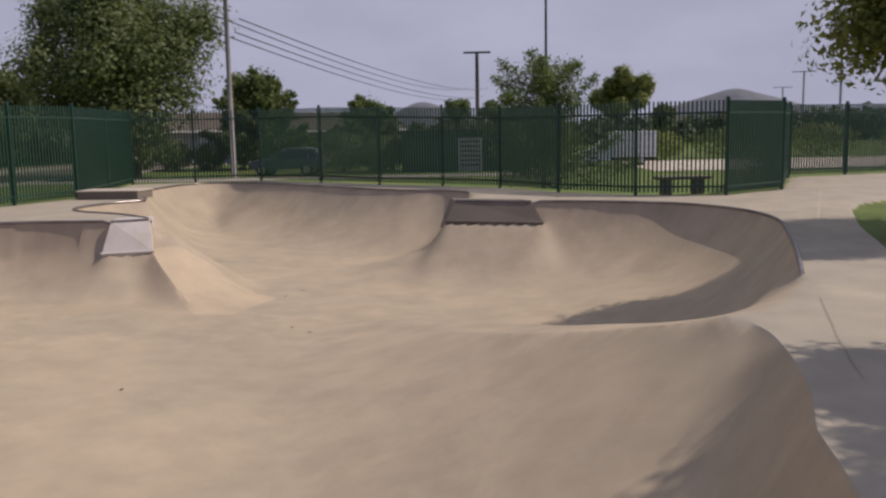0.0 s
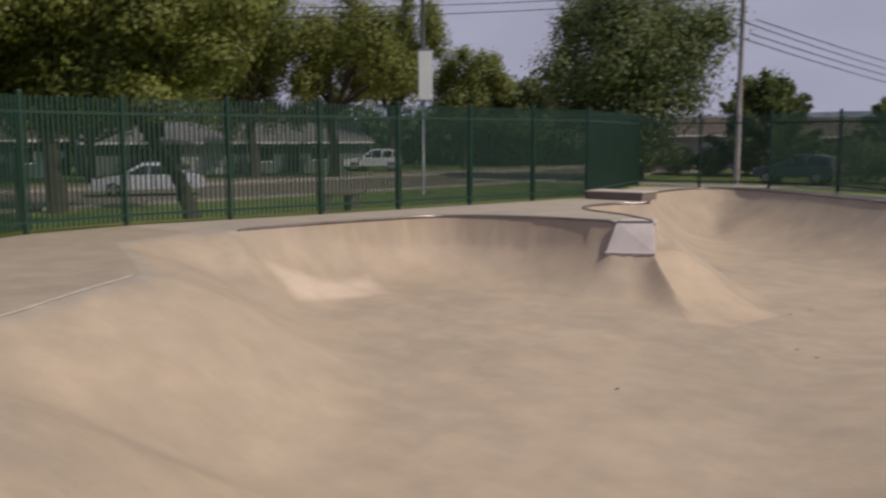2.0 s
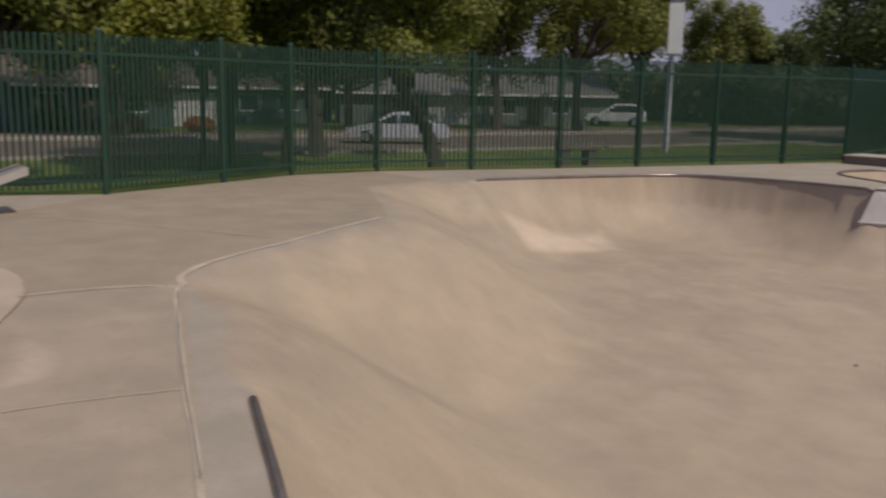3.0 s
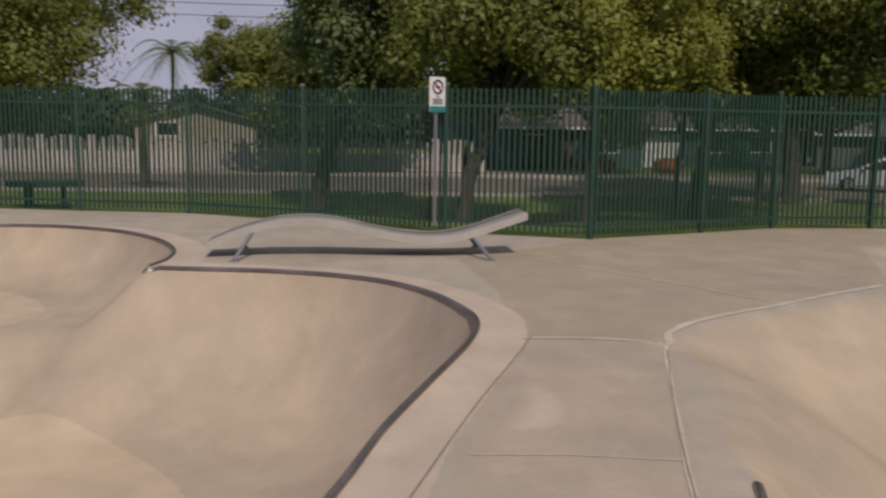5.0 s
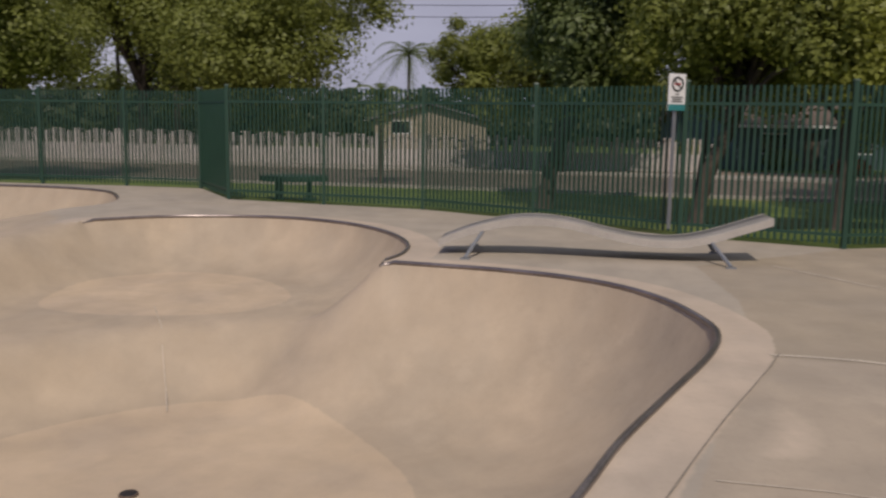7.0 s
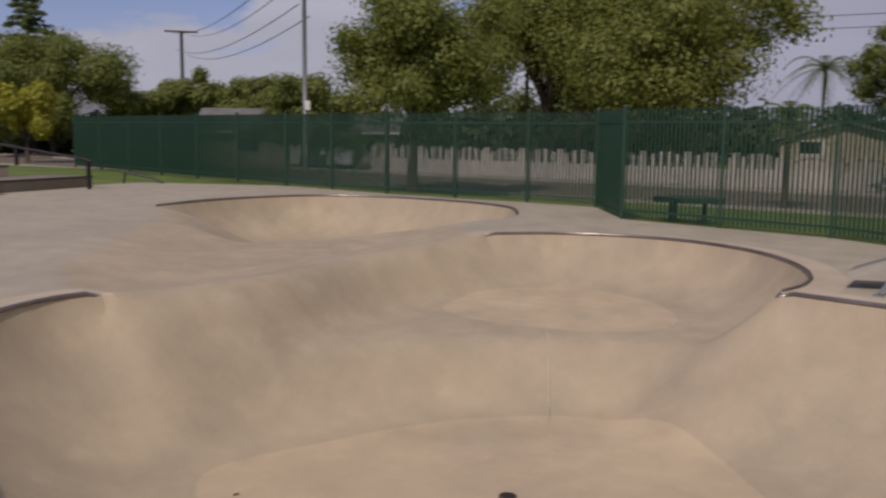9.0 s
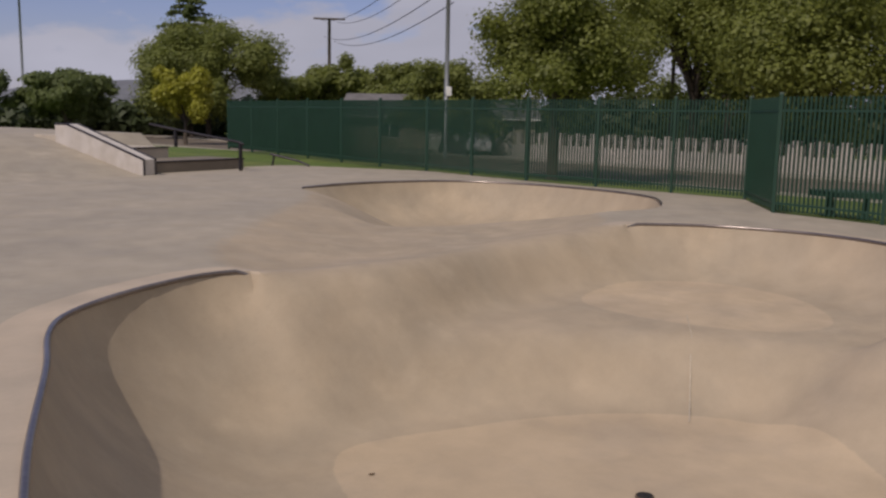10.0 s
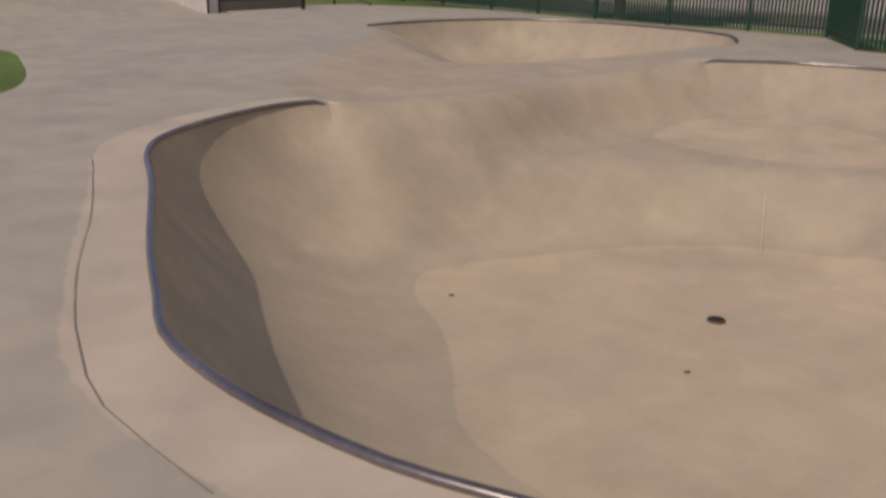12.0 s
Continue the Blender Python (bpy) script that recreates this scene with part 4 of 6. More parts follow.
# ---- trees ----
TREES = [
    # place, top, spread, foot of the crown, leaf kind, number and size of leaves
    ((-18.4, 53.6), 12.6, 5.3, 1.1, "deep", 11000, 0.3),
    ((12.1, 59.9), 5.6, 2.1, 1.6, "mid", 4000, 0.27),
    ((26.0, 102.0), 4.9, 1.2, 0.4, "deep", 1200, 0.45),
    ((-37.7, 75.4), 6.5, 3.5, 2.3, "deep", 3500, 0.38),
    ((7.2, 112.5), 5.4, 2.1, 2.1, "deep", 1500, 0.45),
    ((2.2, 112.7), 4.9, 1.4, 2.5, "deep", 1000, 0.45),
    ((-15.1, 14.4), 5.3, 2.7, 2.4, "olive", 17000, 0.145),
    ((-40.5, 43.0), 11.8, 3.8, 3.3, "mid", 7000, 0.3),
    ((-23.2, 13.2), 6.0, 2.7, 2.4, "mid", 14000, 0.165),
    ((-37.6, 65.2), 8.7, 2.7, 2.9, "mid", 4000, 0.3),
    ((-38.0, 77.8), 6.5, 5.0, 2.6, "deep", 4000, 0.38),
    ((-41.3, 59.5), 12.3, 3.3, 4.0, "mid", 3500, 0.33),
    ((-58.0, -13.3), 12.3, 6.9, 3.0, "olive", 11000, 0.32),
    ((-25.5, 2.3), 6.9, 2.8, 3.0, "deep", 9000, 0.21),
    ((-17.6, 4.6), 5.2, 2.0, 2.6, "olive", 10000, 0.15),
    ((-16.3, 6.9), 5.6, 1.7, 2.6, "lime", 9000, 0.14),
    ((-23.2, 15.3), 6.8, 2.4, 2.7, "mid", 9000, 0.22),
    ((-72.1, 1.3), 8.5, 3.8, 4.5, "olive", 3500, 0.3),
    ((-33.6, -18.2), 7.6, 3.8, 2.3, "olive", 11000, 0.2),
    ((-60.0, -21.8), 13.6, 5.7, 3.6, "olive", 7000, 0.32),
    ((-59.5, -71.5), 9.7, 5.6, 2.0, "mid", 12000, 0.36),
    ((-46.7, -59.0), 5.9, 1.75, 1.0, "bright", 4500, 0.36),
    ((-45.8, -74.3), 4.4, 3.3, 2.0, "deep", 3500, 0.45),
    ((-73.0, -67.3), 7.0, 3.0, 2.0, "mid", 4000, 0.42),
    ((-73.2, -57.8), 6.2, 3.7, 2.1, "mid", 3500, 0.45),
    ((-68.1, -68.1), 5.4, 3.5, 2.2, "mid", 3000, 0.45),
    ((-38.6, -81.6), 5.9, 3.2, 0.7, "deep", 5000, 0.48),
    ((-47.5, -76.8), 4.6, 3.3, 0.8, "deep", 4000, 0.45),
    ((-36.9, -89.0), 5.2, 2.7, 0.6, "deep", 2500, 0.45),
    ((-27.5, 19.5), 10.5, 4.6, 3.6, "mid", 9000, 0.24),
    ((-22.0, 5.8), 8.5, 2.8, 3.3, "olive", 8000, 0.18),
    ((7.65, 11.8), 5.4, 2.4, 1.3, "olive", 11000, 0.13),
    ((7.2, 4.4), 5.4, 1.8, 3.0, "olive", 8000, 0.12),
    ((-19.2, 10.4), 5.8, 2.4, 2.3, "olive", 10000, 0.17),
    ((-53.0, -38.0), 5.1, 4.2, 0.6, "mid", 7000, 0.3),
    ((-37.5, 47.5), 11.5, 4.0, 3.6, "olive", 5000, 0.28),
    ((-44.0, 19.0), 7.8, 4.0, 2.0, "mid", 7000, 0.3),
    ((-45.0, 34.0), 8.2, 4.2, 2.0, "mid", 7000, 0.3),
    ((-76.2, -63.9), 6.3, 3.2, 1.8, "mid", 4000, 0.42),
    ((-74.0, -23.5), 13.0, 5.8, 2.6, "mid", 7000, 0.36),
    ((-44.5, 5.0), 7.2, 3.8, 2.2, "olive", 7000, 0.3),
]
LEAN = {(-15.1, 14.4): (-0.7, -1.1), (-17.6, 4.6): (-0.2, 1.0), (-25.5, 2.3): (0.2, 1.1)}
TRUNK = {(-19.2, 10.4): 0.07, (-22.0, 5.8): 0.08, (-16.3, 6.9): 0.08, (-23.2, 15.3): 0.1}
NAMES = {"lime": "tree with light olive-green sunlit foliage", "olive": "broad tree with dusty olive-green foliage", "deep": "dark green tree with dense foliage", "mid": "green tree with loose leafy crown",
         "bright": "young tree with bright yellow-green foliage"}
for i, ((x, y), top, spread, foot, leaf, count, size) in enumerate(TREES):
    base = ground_z(x, y)
    grown = 1.22 if x < 6 else 1.0
    high = (top - base) * (1.18 if x < 6 and leaf != "bright" else 1.0)
    build_tree((x, y, base), high, spread * grown, 23 + i - 3 * (i < 1), leaf, max((foot - base) * (0.74 if x < 6 else 1.0), 0.4), int(count * 6.4), size * 0.41, TRUNK.get((x, y), 0.035 + 0.019 * high),
               NAMES[leaf] + (" behind the park fence" if x < 6 else " on the park lawn"), 44 if count > 6000 else 26, LEAN.get((x, y), (0.4 * math.sin((i + 3) * 2.3), 0.4 * math.cos((i + 3) * 1.7)) if i else (0.0, 0.4)))


def feathery_tree(x, y, top, spread, seed, label, many=430, size=0.055, limbs=30):
    """A young open tree: a straight trunk and long limbs that rise steeply, each feathered with narrow leaf sprays."""
    base = ground_z(x, y)
    high = top - base
    tree = thing("tree", label, "tree", at=(x, y, base))
    r = np.random.default_rng(seed)
    bm = bmesh.new()
    tube(bm, [(0, 0, -0.2), (0.03, 0.0, high * 0.5), (0, 0.02, high)], [0.09, 0.06, 0.015], 8)
    P, N = [], []
    for i in range(limbs):
        z0 = high * (0.1 + 0.8 * i / limbs)
        a = i * 2.4 + r.uniform(-0.3, 0.3)
        reach = spread * (1.0 - 0.6 * i / limbs) * r.uniform(0.45, 1.1)
        rise = high * r.uniform(0.1, 0.26)
        line = [Vector((math.cos(a) * reach * s, math.sin(a) * reach * s, z0 + rise * (0.35 * s + 0.65 * s * s))) for s in (0, 0.35, 0.7, 1.0)]
        tube(bm, line, [0.03, 0.02, 0.012, 0.006], 5)
        n = many
        s = r.uniform(0.12, 1.05, n)
        thick = 0.11 * spread * (1.15 - s)[:, None] + 0.05
        P.append(np.stack([np.cos(a) * reach * s, np.sin(a) * reach * s, z0 + rise * (0.35 * s + 0.65 * s * s)], -1) + r.normal(size=(n, 3)) * thick)
        N.append(r.normal(size=(n, 3)) + np.array([0, 0, 0.5]))
    part("trunk", bm, M["bark"], tree, smooth=True)
    part("crown", leaf_mesh("crown", np.concatenate(P), np.concatenate(N), size, r, LEAF["deep"]), None, tree)


feathery_tree(4.0, 32.5, 3.75, 3.0, 12, "young feathery dark green tree behind the park fence", 760)
feathery_tree(-12.6, 62.5, 5.2, 4.9, 13, "dark feathery tree with upright sprays beyond the far lawn", 900, 0.12, 40)
feathery_tree(-5.3, 68.7, 3.4, 3.9, 14, "dark feathery shrub-like tree beyond the far lawn", 700, 0.13, 34)


# ---- skatepark things ----
def wave_ramp():
    """A free-standing wavy ramp deck on splayed steel legs."""
    ramp = thing("wave_ramp", "grey wave-shaped skate ramp on splayed steel legs, standing on the deck", "skate ramp", at=(-10.72, -0.30, 0), turn=83.5)
    key = [(0.0, 0.17), (0.35, 0.31), (0.75, 0.42), (1.15, 0.455), (1.55, 0.42), (2.0, 0.32), (2.45, 0.245), (2.85, 0.245), (3.2, 0.315), (3.55, 0.43), (3.85, 0.53)]
    line = curve(key, step=0.06)
    def ribbon(half0, half1, low, high):
        bm = bmesh.new()
        rows = []
        for x, z in line:
            rows.append([bm.verts.new((x, half0, z + low)), bm.verts.new((x, half1, z + low)), bm.verts.new((x, half1, z + high)), bm.verts.new((x, half0, z + high))])
        for a, b in zip(rows, rows[1:]):
            for k in range(4):
                bm.faces.new((a[k], b[k], b[(k + 1) % 4], a[(k + 1) % 4]))
        bm.faces.new(rows[0])
        bm.faces.new(rows[-1][::-1])
        bmesh.ops.recalc_face_normals(bm, faces=bm.faces)
        return bm
    part("deck", ribbon(-0.26, 0.26, -0.012, 0.012), M["ramp"], ramp, "smooth grey riding surface", True)
    for y in (-0.275, 0.255):
        part("side_rail", ribbon(y, y + 0.02, -0.07, 0.018), M["ramp_edge"], ramp, "paler curved steel edge")
    for x, z in ((0.55, 0.30), (3.15, 0.24)):
        for side in (-1, 1):
            bm = bmesh.new()
            foot = Vector((x - 0.2 if x < 1 else x + 0.2, side * 0.58, 0.02))
            tube(bm, [foot, (x, side * 0.2, z + 0.04)], 0.022, 6)
            box(bm, (0.11, 0.05, 0.02), (foot.x, foot.y, 0.0))
            part("leg", bm, M["grey_metal"], ramp)
        bm = bmesh.new()
        tube(bm, [(x, -0.25, z + 0.03), (x, 0.25, z + 0.03)], 0.018, 6)
        part("crossbar", bm, M["grey_metal"], ramp)
    return ramp


wave_ramp()


def prism(name, ring, depth, mat, parent, label="", axis="x"):
    """A part: an outline in (y, z), given thickness along x."""
    bm = bmesh.new()
    a = [bm.verts.new((-depth / 2, y, z)) for y, z in ring]
    b = [bm.verts.new((depth / 2, y, z)) for y, z in ring]
    bm.faces.new(a)
    bm.faces.new(b[::-1])
    for i in range(len(ring)):
        j = (i + 1) % len(ring)
        bm.faces.new((a[i], b[i], b[j], a[j]))
    bmesh.ops.recalc_face_normals(bm, faces=bm.faces)
    return part(name, bm, mat, parent, label)


def hubba():
    h = thing("hubba_ledge", "pale concrete hubba ledge sloping down beside the steps, dark steel edges", "skate ledge", at=(-14.12, -19.3, 0), turn=-1.5)
    prism("wall", [(0.0, -0.05), (0.0, 0.40), (-3.5, 1.22), (-4.1, 1.22), (-4.1, -0.05)], 0.36, M["pale_block"], h)
    for x in (-0.17, 0.17):
        bm = bmesh.new()
        tube(bm, [(x, 0.02, 0.395), (x, -3.5, 1.215), (x, -4.1, 1.215)], 0.03, 6)
        part("edge_bar", bm, M["dark_steel"], h)
    for x in (-0.17, 0.17):
        part("end_bar", tube(bmesh.new(), [(x, 0.01, 0.0), (x, 0.01, 0.41)], 0.028, 6), M["dark_steel"], h)


hubba()


def steps():
    st = thing("steps", "broad concrete steps with dark steel nosings up to the plaza", "steps", at=(-16.15, -19.9, 0), turn=4)
    for i, wide in enumerate((3.55, 2.1, 1.2)):
        y0, z0 = -1.55 * i, 0.3 * i
        solid("step", M["pale"] if i else M["brown_block"], st, ((wide, 1.55 if i < 2 else 1.7, 0.3 + z0), (1.775 - wide / 2, y0 - 0.78, 0)), bevel=0.01)
        solid("nosing", M["dark_steel"], st, ((wide + 0.01, 0.05, 0.04), (1.775 - wide / 2, y0, 0.272 + z0)))


steps()


def handrail():
    r = thing("handrail", "dark steel handrail standing on the steps", "handrail", at=(-17.1, -19.6, 0), turn=2)
    posts = [(0.0, 0.35, 0.0, 0.78), (0.35, -1.95, 0.6, 1.08)]
    for x, y, z0, z1 in posts:
        solid("post", M["dark_steel"], r, ((0.075, 0.075, z1 - z0), (x, y, z0)))
    bm = bmesh.new()
    tube(bm, [(-0.02, 0.45, 0.74), (0.0, 0.3, 0.80), (0.35, -1.95, 1.10), (0.5, -2.9, 1.24)], 0.035, 8)
    part("rail", bm, M["dark_steel"], r)


handrail()


def plaza_block():
    b = thing("ledge_block", "brown-grey concrete ledge block set in the bank", "skate ledge", at=(-10.95, -23.1, 0.3), turn=-8)
    solid("body", M["brown_block"], b, ((1.15, 1.6, 0.72), (0, 0, 0)), bevel=0.015)
    solid("top_edge", M["dark_steel"], b, ((1.17, 0.05, 0.04), (0, 0.79, 0.69)))
    w = thing("ledge_wall", "pale low concrete wall along the plaza edge", "wall", at=(-8.2, -23.1, 0.3), turn=-2)
    solid("body", M["pale"], w, ((4.1, 0.9, 0.72), (0, 0, 0)), bevel=0.015)


plaza_block()


def low_rail():
    r = thing("low_rail", "bent dark pipe rail leaning in the grass", "rail", at=(-19.6, -20.6, 0), turn=112)
    bm = bmesh.new()
    tube(bm, [(0.0, 0.0, -0.1), (0.08, 0.0, 0.34)], 0.035, 8)
    part("leg", bm, M["dark_steel"], r)
    bm = bmesh.new()
    tube(bm, [(-0.05, 0.0, 0.36), (0.9, 0.0, 0.17), (1.25, 0.0, 0.03)], 0.035, 8)
    part("bar", bm, M["dark_steel"], r)


low_rail()


def kerb_box():
    k = thing("ledge_kerb", "low concrete ledge by the fence, dark brown-grey below a pale top slab", "skate ledge", at=(-7.3, 20.55, 0), turn=-6)
    solid("body", M["brown_block"], k, ((1.45, 0.8, 0.17), (0, 0, 0)), bevel=0.012)
    solid("top_slab", M["pale"], k, ((1.49, 0.84, 0.03), (0, 0, 0.172)), bevel=0.008)


kerb_box()


def hip_block(name, top, foot, drop, mat, label):
    """A block let into the corner of two pockets: its face drops from the lip to the start of the curve."""
    h = thing(name, label, "skate block", "blocks at the bowl corners")
    a, b = [Vector((*p, 0.006)) for p in top]
    c, d = [Vector((*p, -drop)) for p in foot]
    back = Vector((-0.12, 0.6, 0.0))
    bm = bmesh.new()
    low = Vector((0, 0, -0.2))
    v = [bm.verts.new(q) for q in (a, b, d, c, d + low, c + low, a + back, b + back, d + back + low, c + back + low)]
    for f in ((0, 1, 2, 3), (3, 2, 4, 5), (5, 4, 8, 9), (9, 8, 7, 6), (6, 7, 1, 0), (0, 3, 5, 9, 6), (1, 7, 8, 4, 2)):
        bm.faces.new([v[k] for k in f])
    bmesh.ops.recalc_face_normals(bm, faces=bm.faces)
    part("face_block", bm, M[mat], h)
    bm = bmesh.new()
    tube(bm, [c + Vector((-0.02, -0.01, -0.01)), d + Vector((0.02, -0.01, -0.01))], 0.022, 6)
    part("foot_ledge", bm, M[mat], h)
    bm = bmesh.new()
    tube(bm, [a, b], 0.022, 6)
    part("top_bar", bm, M["steel"], h, "dark steel lip")


# this block's face stands in shade; the dark brown carries that shade
hip_block("corner_block", [(0.58, 18.05), (2.05, 17.5)], [(0.36, 17.86), (2.25, 17.2)], 0.38, "brown_block", "rough brown block set in the corner of the bowl, coloured darker for its shaded face")
hip_block("corner_block", [(-5.3, 14.93), (-4.75, 15.2)], [(-5.40, 14.70), (-4.63, 14.96)], 0.5, "pale_block", "pale concrete block set in the corner of the bowl")


def drain():
    d = thing("drain", "rusty round iron drain in the bowl floor", "drain", at=(-6.63, -2.71, -DEPTH_TWO), turn=20)
    bm = bmesh.new()
    bmesh.ops.create_cone(bm, cap_ends=True, segments=24, radius1=0.08, radius2=0.075, depth=0.016)
    bmesh.ops.translate(bm, vec=(0, 0, 0.008), verts=bm.verts)
    part("rim", bm, M["iron"], d)
    for k in range(-3, 4):
        solid("slot", M["sign_black"], d, ((0.007, 2 * math.sqrt(0.0042 - (k * 0.017) ** 2), 0.006), (k * 0.017, 0, 0.0135)))


drain()
rng = np.random.default_rng(5)
LITTER = [(-5.6, -4.75), (-5.54, -2.48), (-2.2, 15.5), (-1.9, 12.6), (-1.6, 12.3), (-3.2, 9.4), (-2.4, 14.9)]
for x, y in LITTER:
    hit = sheet.ray_cast(Vector((x, y, 5)), Vector((0, 0, -1)))
    bm = bmesh.new()
    ring = [bm.verts.new((math.cos(a) * 0.032, math.sin(a) * 0.014, 0.004 + 0.008 * abs(math.cos(a)))) for a in np.linspace(0, 2 * math.pi, 8, endpoint=False)]
    bm.faces.new(ring)
    ob = new("fallen_leaf", mesh_of(bm, "fallen_leaf", M["leaf"]))
    ob.matrix_world = pose(x, y, hit[1].z + 0.003, 0, 0, rng.uniform(0, 180))
    tagged(ob, "small curled brown leaf lying on the concrete", "leaf", "leaves on the concrete")


def joint(points, wide=0.03, name="deck_joint", mat="joint", label="pale worn joint between concrete pours"):
    """A filled joint in the paving, a hair above it."""
    line = curve(points, set(range(len(points))) if len(points) < 3 else (), step=0.3)
    d = np.gradient(line, axis=0)
    nrm = np.stack([-d[:, 1], d[:, 0]], -1) / np.hypot(d[:, 0], d[:, 1])[:, None]
    bm = bmesh.new()
    rows = []
    for p, n in zip(line, nrm):
        w = wide * rng.uniform(0.4, 0.6)
        p = p + n * rng.normal() * (0.005 if mat == "joint" else 0.002)
        hit = sheet.ray_cast(Vector((p[0], p[1], 5)), Vector((0, 0, -1)))
        z = (hit[1].z if hit[0] else 0.0) + (0.014 if name == "bowl_joint" else 0.004 if mat == "joint" else 0.008)
        rows.append((bm.verts.new((*(p + n * w), z)), bm.verts.new((*(p - n * w), z))))
    for a, b in zip(rows, rows[1:]):
        bm.faces.new((a[0], b[0], b[1], a[1]))
    bmesh.ops.recalc_face_normals(bm, faces=bm.faces)
    ob = new(name, mesh_of(bm, name, M[mat]))
    return tagged(ob, label, "joint", "joints of the deck", "structure")


joint([(-2.588, 1.69), (-4.088, 2.35), (-5.588, 3.07)], 0.006, "deck_joint", "crack", "thin dark crack along a pale joint")
joint([(-6.1, 2.12), (-5.98, 2.7), (-5.72, 3.2)], 0.05)
joint([(-5.7, 3.12), (-4.1, 2.36), (-2.2, 1.5)], 0.028)
joint([(-3.85, 1.1), (-3.75, 1.6), (-3.58, 2.1)], 0.012)
joint([(-6.12, 2.2), (-5.8, 2.03), (-4.44, 1.25), (-3.4, 0.7)], 0.009, "deck_joint", "crack", "thin dark joint between band and deck")
joint([(-5.75, 3.2), (-6.05, 3.32), (-6.45, 3.85), (-6.85, 4.8), (-7.3, 5.8), (-7.6, 6.6)], 0.07)
joint([(-10.0, 3.5), (-9.0, 4.0), (-6.95, 4.95)], 0.035)
joint([(-3.2, -6.3), (-2.5, -5.1), (-1.9, -4.2), (-1.6, -3.7), (-1.4, -3.3), (-1.2, -2.8), (-1.13, -2.1)], 0.005, "deck_joint", "crack", "thin dark joint in the deck beside the coping")
joint([(-10.6, -3.85), (-9.4, -3.35), (-8.6, -3.05)], 0.014, "bowl_joint")
joint([(3.45, 7.35), (2.9, 5.7), (2.7, 5.0)], 0.005, "deck_joint", "crack", "thin dark joint across the deck")
joint([(5.9, 13.2), (8.4, 19.0)], 0.02)


# ---- sign, tables, benches ----
def sign():
    base = 0.12
    s = thing("sign", "white park rules sign with round symbol fixed to the fence", "sign", at=(-12.36, 2.88, base), turn=118)
    solid("post", M["grey_metal"], s, ((0.045, 0.03, 2.22 - base), (0, 0.03, 0)))
    solid("panel", M["white"], s, ((0.30, 0.012, 0.50), (0, 0, 1.77 - base)), bevel=0.004)
    solid("lower_field", M["sign_blue"], s, ((0.30, 0.004, 0.085), (0, -0.009, 1.77 - base)))
    bm = bmesh.new()
    tube(bm, [(0.092 * math.cos(a), -0.012, 2.13 - base + 0.092 * math.sin(a)) for a in np.linspace(0, 2 * math.pi, 29)], 0.012, 5)
    tube(bm, [(-0.06, -0.012, 2.19 - base), (0.06, -0.012, 2.07 - base)], 0.009, 5)
    part("symbol_ring", bm, M["sign_black"], s, "black ring with a slanting bar")
    solid("symbol_board", M["sign_red"], s, ((0.10, 0.004, 0.03), (0, -0.009, 2.115 - base)))
    for z, w in ((1.985, 0.06), (1.945, 0.2), (1.915, 0.17), (1.885, 0.2)):
        solid("text_bar", M["sign_black"], s, ((w, 0.004, 0.014), (0, -0.009, z - base)))


sign()


def round_table(x, y):
    t = thing("low_table", "dark green coated low oval table on the lawn behind the fence", "table", at=(x, y, ground_z(x, y)), turn=96)
    bm = bmesh.new()
    bmesh.ops.create_cone(bm, cap_ends=True, segments=32, radius1=1.0, radius2=0.98, depth=0.11)
    bmesh.ops.bevel(bm, geom=[e for e in bm.edges if abs(e.verts[0].co.z - e.verts[1].co.z) < 0.001], offset=0.015, segments=2, affect="EDGES")
    bmesh.ops.scale(bm, vec=(0.72, 0.42, 1.0), verts=bm.verts)
    bmesh.ops.translate(bm, vec=(0, 0, 0.46), verts=bm.verts)
    part("tabletop", bm, M["table"], t)
    for k in (-0.42, 0.42):
        bm = bmesh.new()
        box(bm, (0.14, 0.26, 0.39), (k * 0.75, 0, 0.03), taper=0.75)
        box(bm, (0.24, 0.4, 0.05), (k * 0.75, 0, 0.0))
        part("pedestal_leg", bm, M["table"], t)


round_table(-18.3, -3.55)


def bench(x, y, turn, long=1.25):
    b = thing("bench", "grey concrete bench on the lawn behind the fence", "bench", "benches on the lawn", at=(x, y, ground_z(x, y)), turn=turn)
    solid("seat", M["brown_block"], b, ((long, 0.42, 0.08), (0, 0, 0.36)), bevel=0.015)
    for k in (-0.3, 0.3):
        solid("leg", M["brown_block"], b, ((0.2, 0.36, 0.36), (k * long, 0, 0)), bevel=0.012)
    return b


bench(5.8, 20.4, 3)
bench(-12.5, 16.3, 60, 1.0)


# ---- vehicles ----
def wheel(parent, x, y, r=0.31, wide=0.2):
    bm = bmesh.new()
    bmesh.ops.create_cone(bm, cap_ends=True, segments=22, radius1=r, radius2=r, depth=wide)
    bmesh.ops.bevel(bm, geom=[e for e in bm.edges if len(e.link_faces) == 2 and abs(e.link_faces[0].normal.dot(e.link_faces[1].normal)) < 0.3], offset=0.03, segments=2, affect="EDGES")
    w = part("wheel", bm, M["tyre"], parent, "black tyre", True)
    w.matrix_local = pose(x, y, r, 90, 0, 0)
    bm = bmesh.new()
    bmesh.ops.create_cone(bm, cap_ends=True, segments=18, radius1=r * 0.64, radius2=r * 0.6, depth=wide + 0.02)
    part("rim", bm, M["rim"], w)


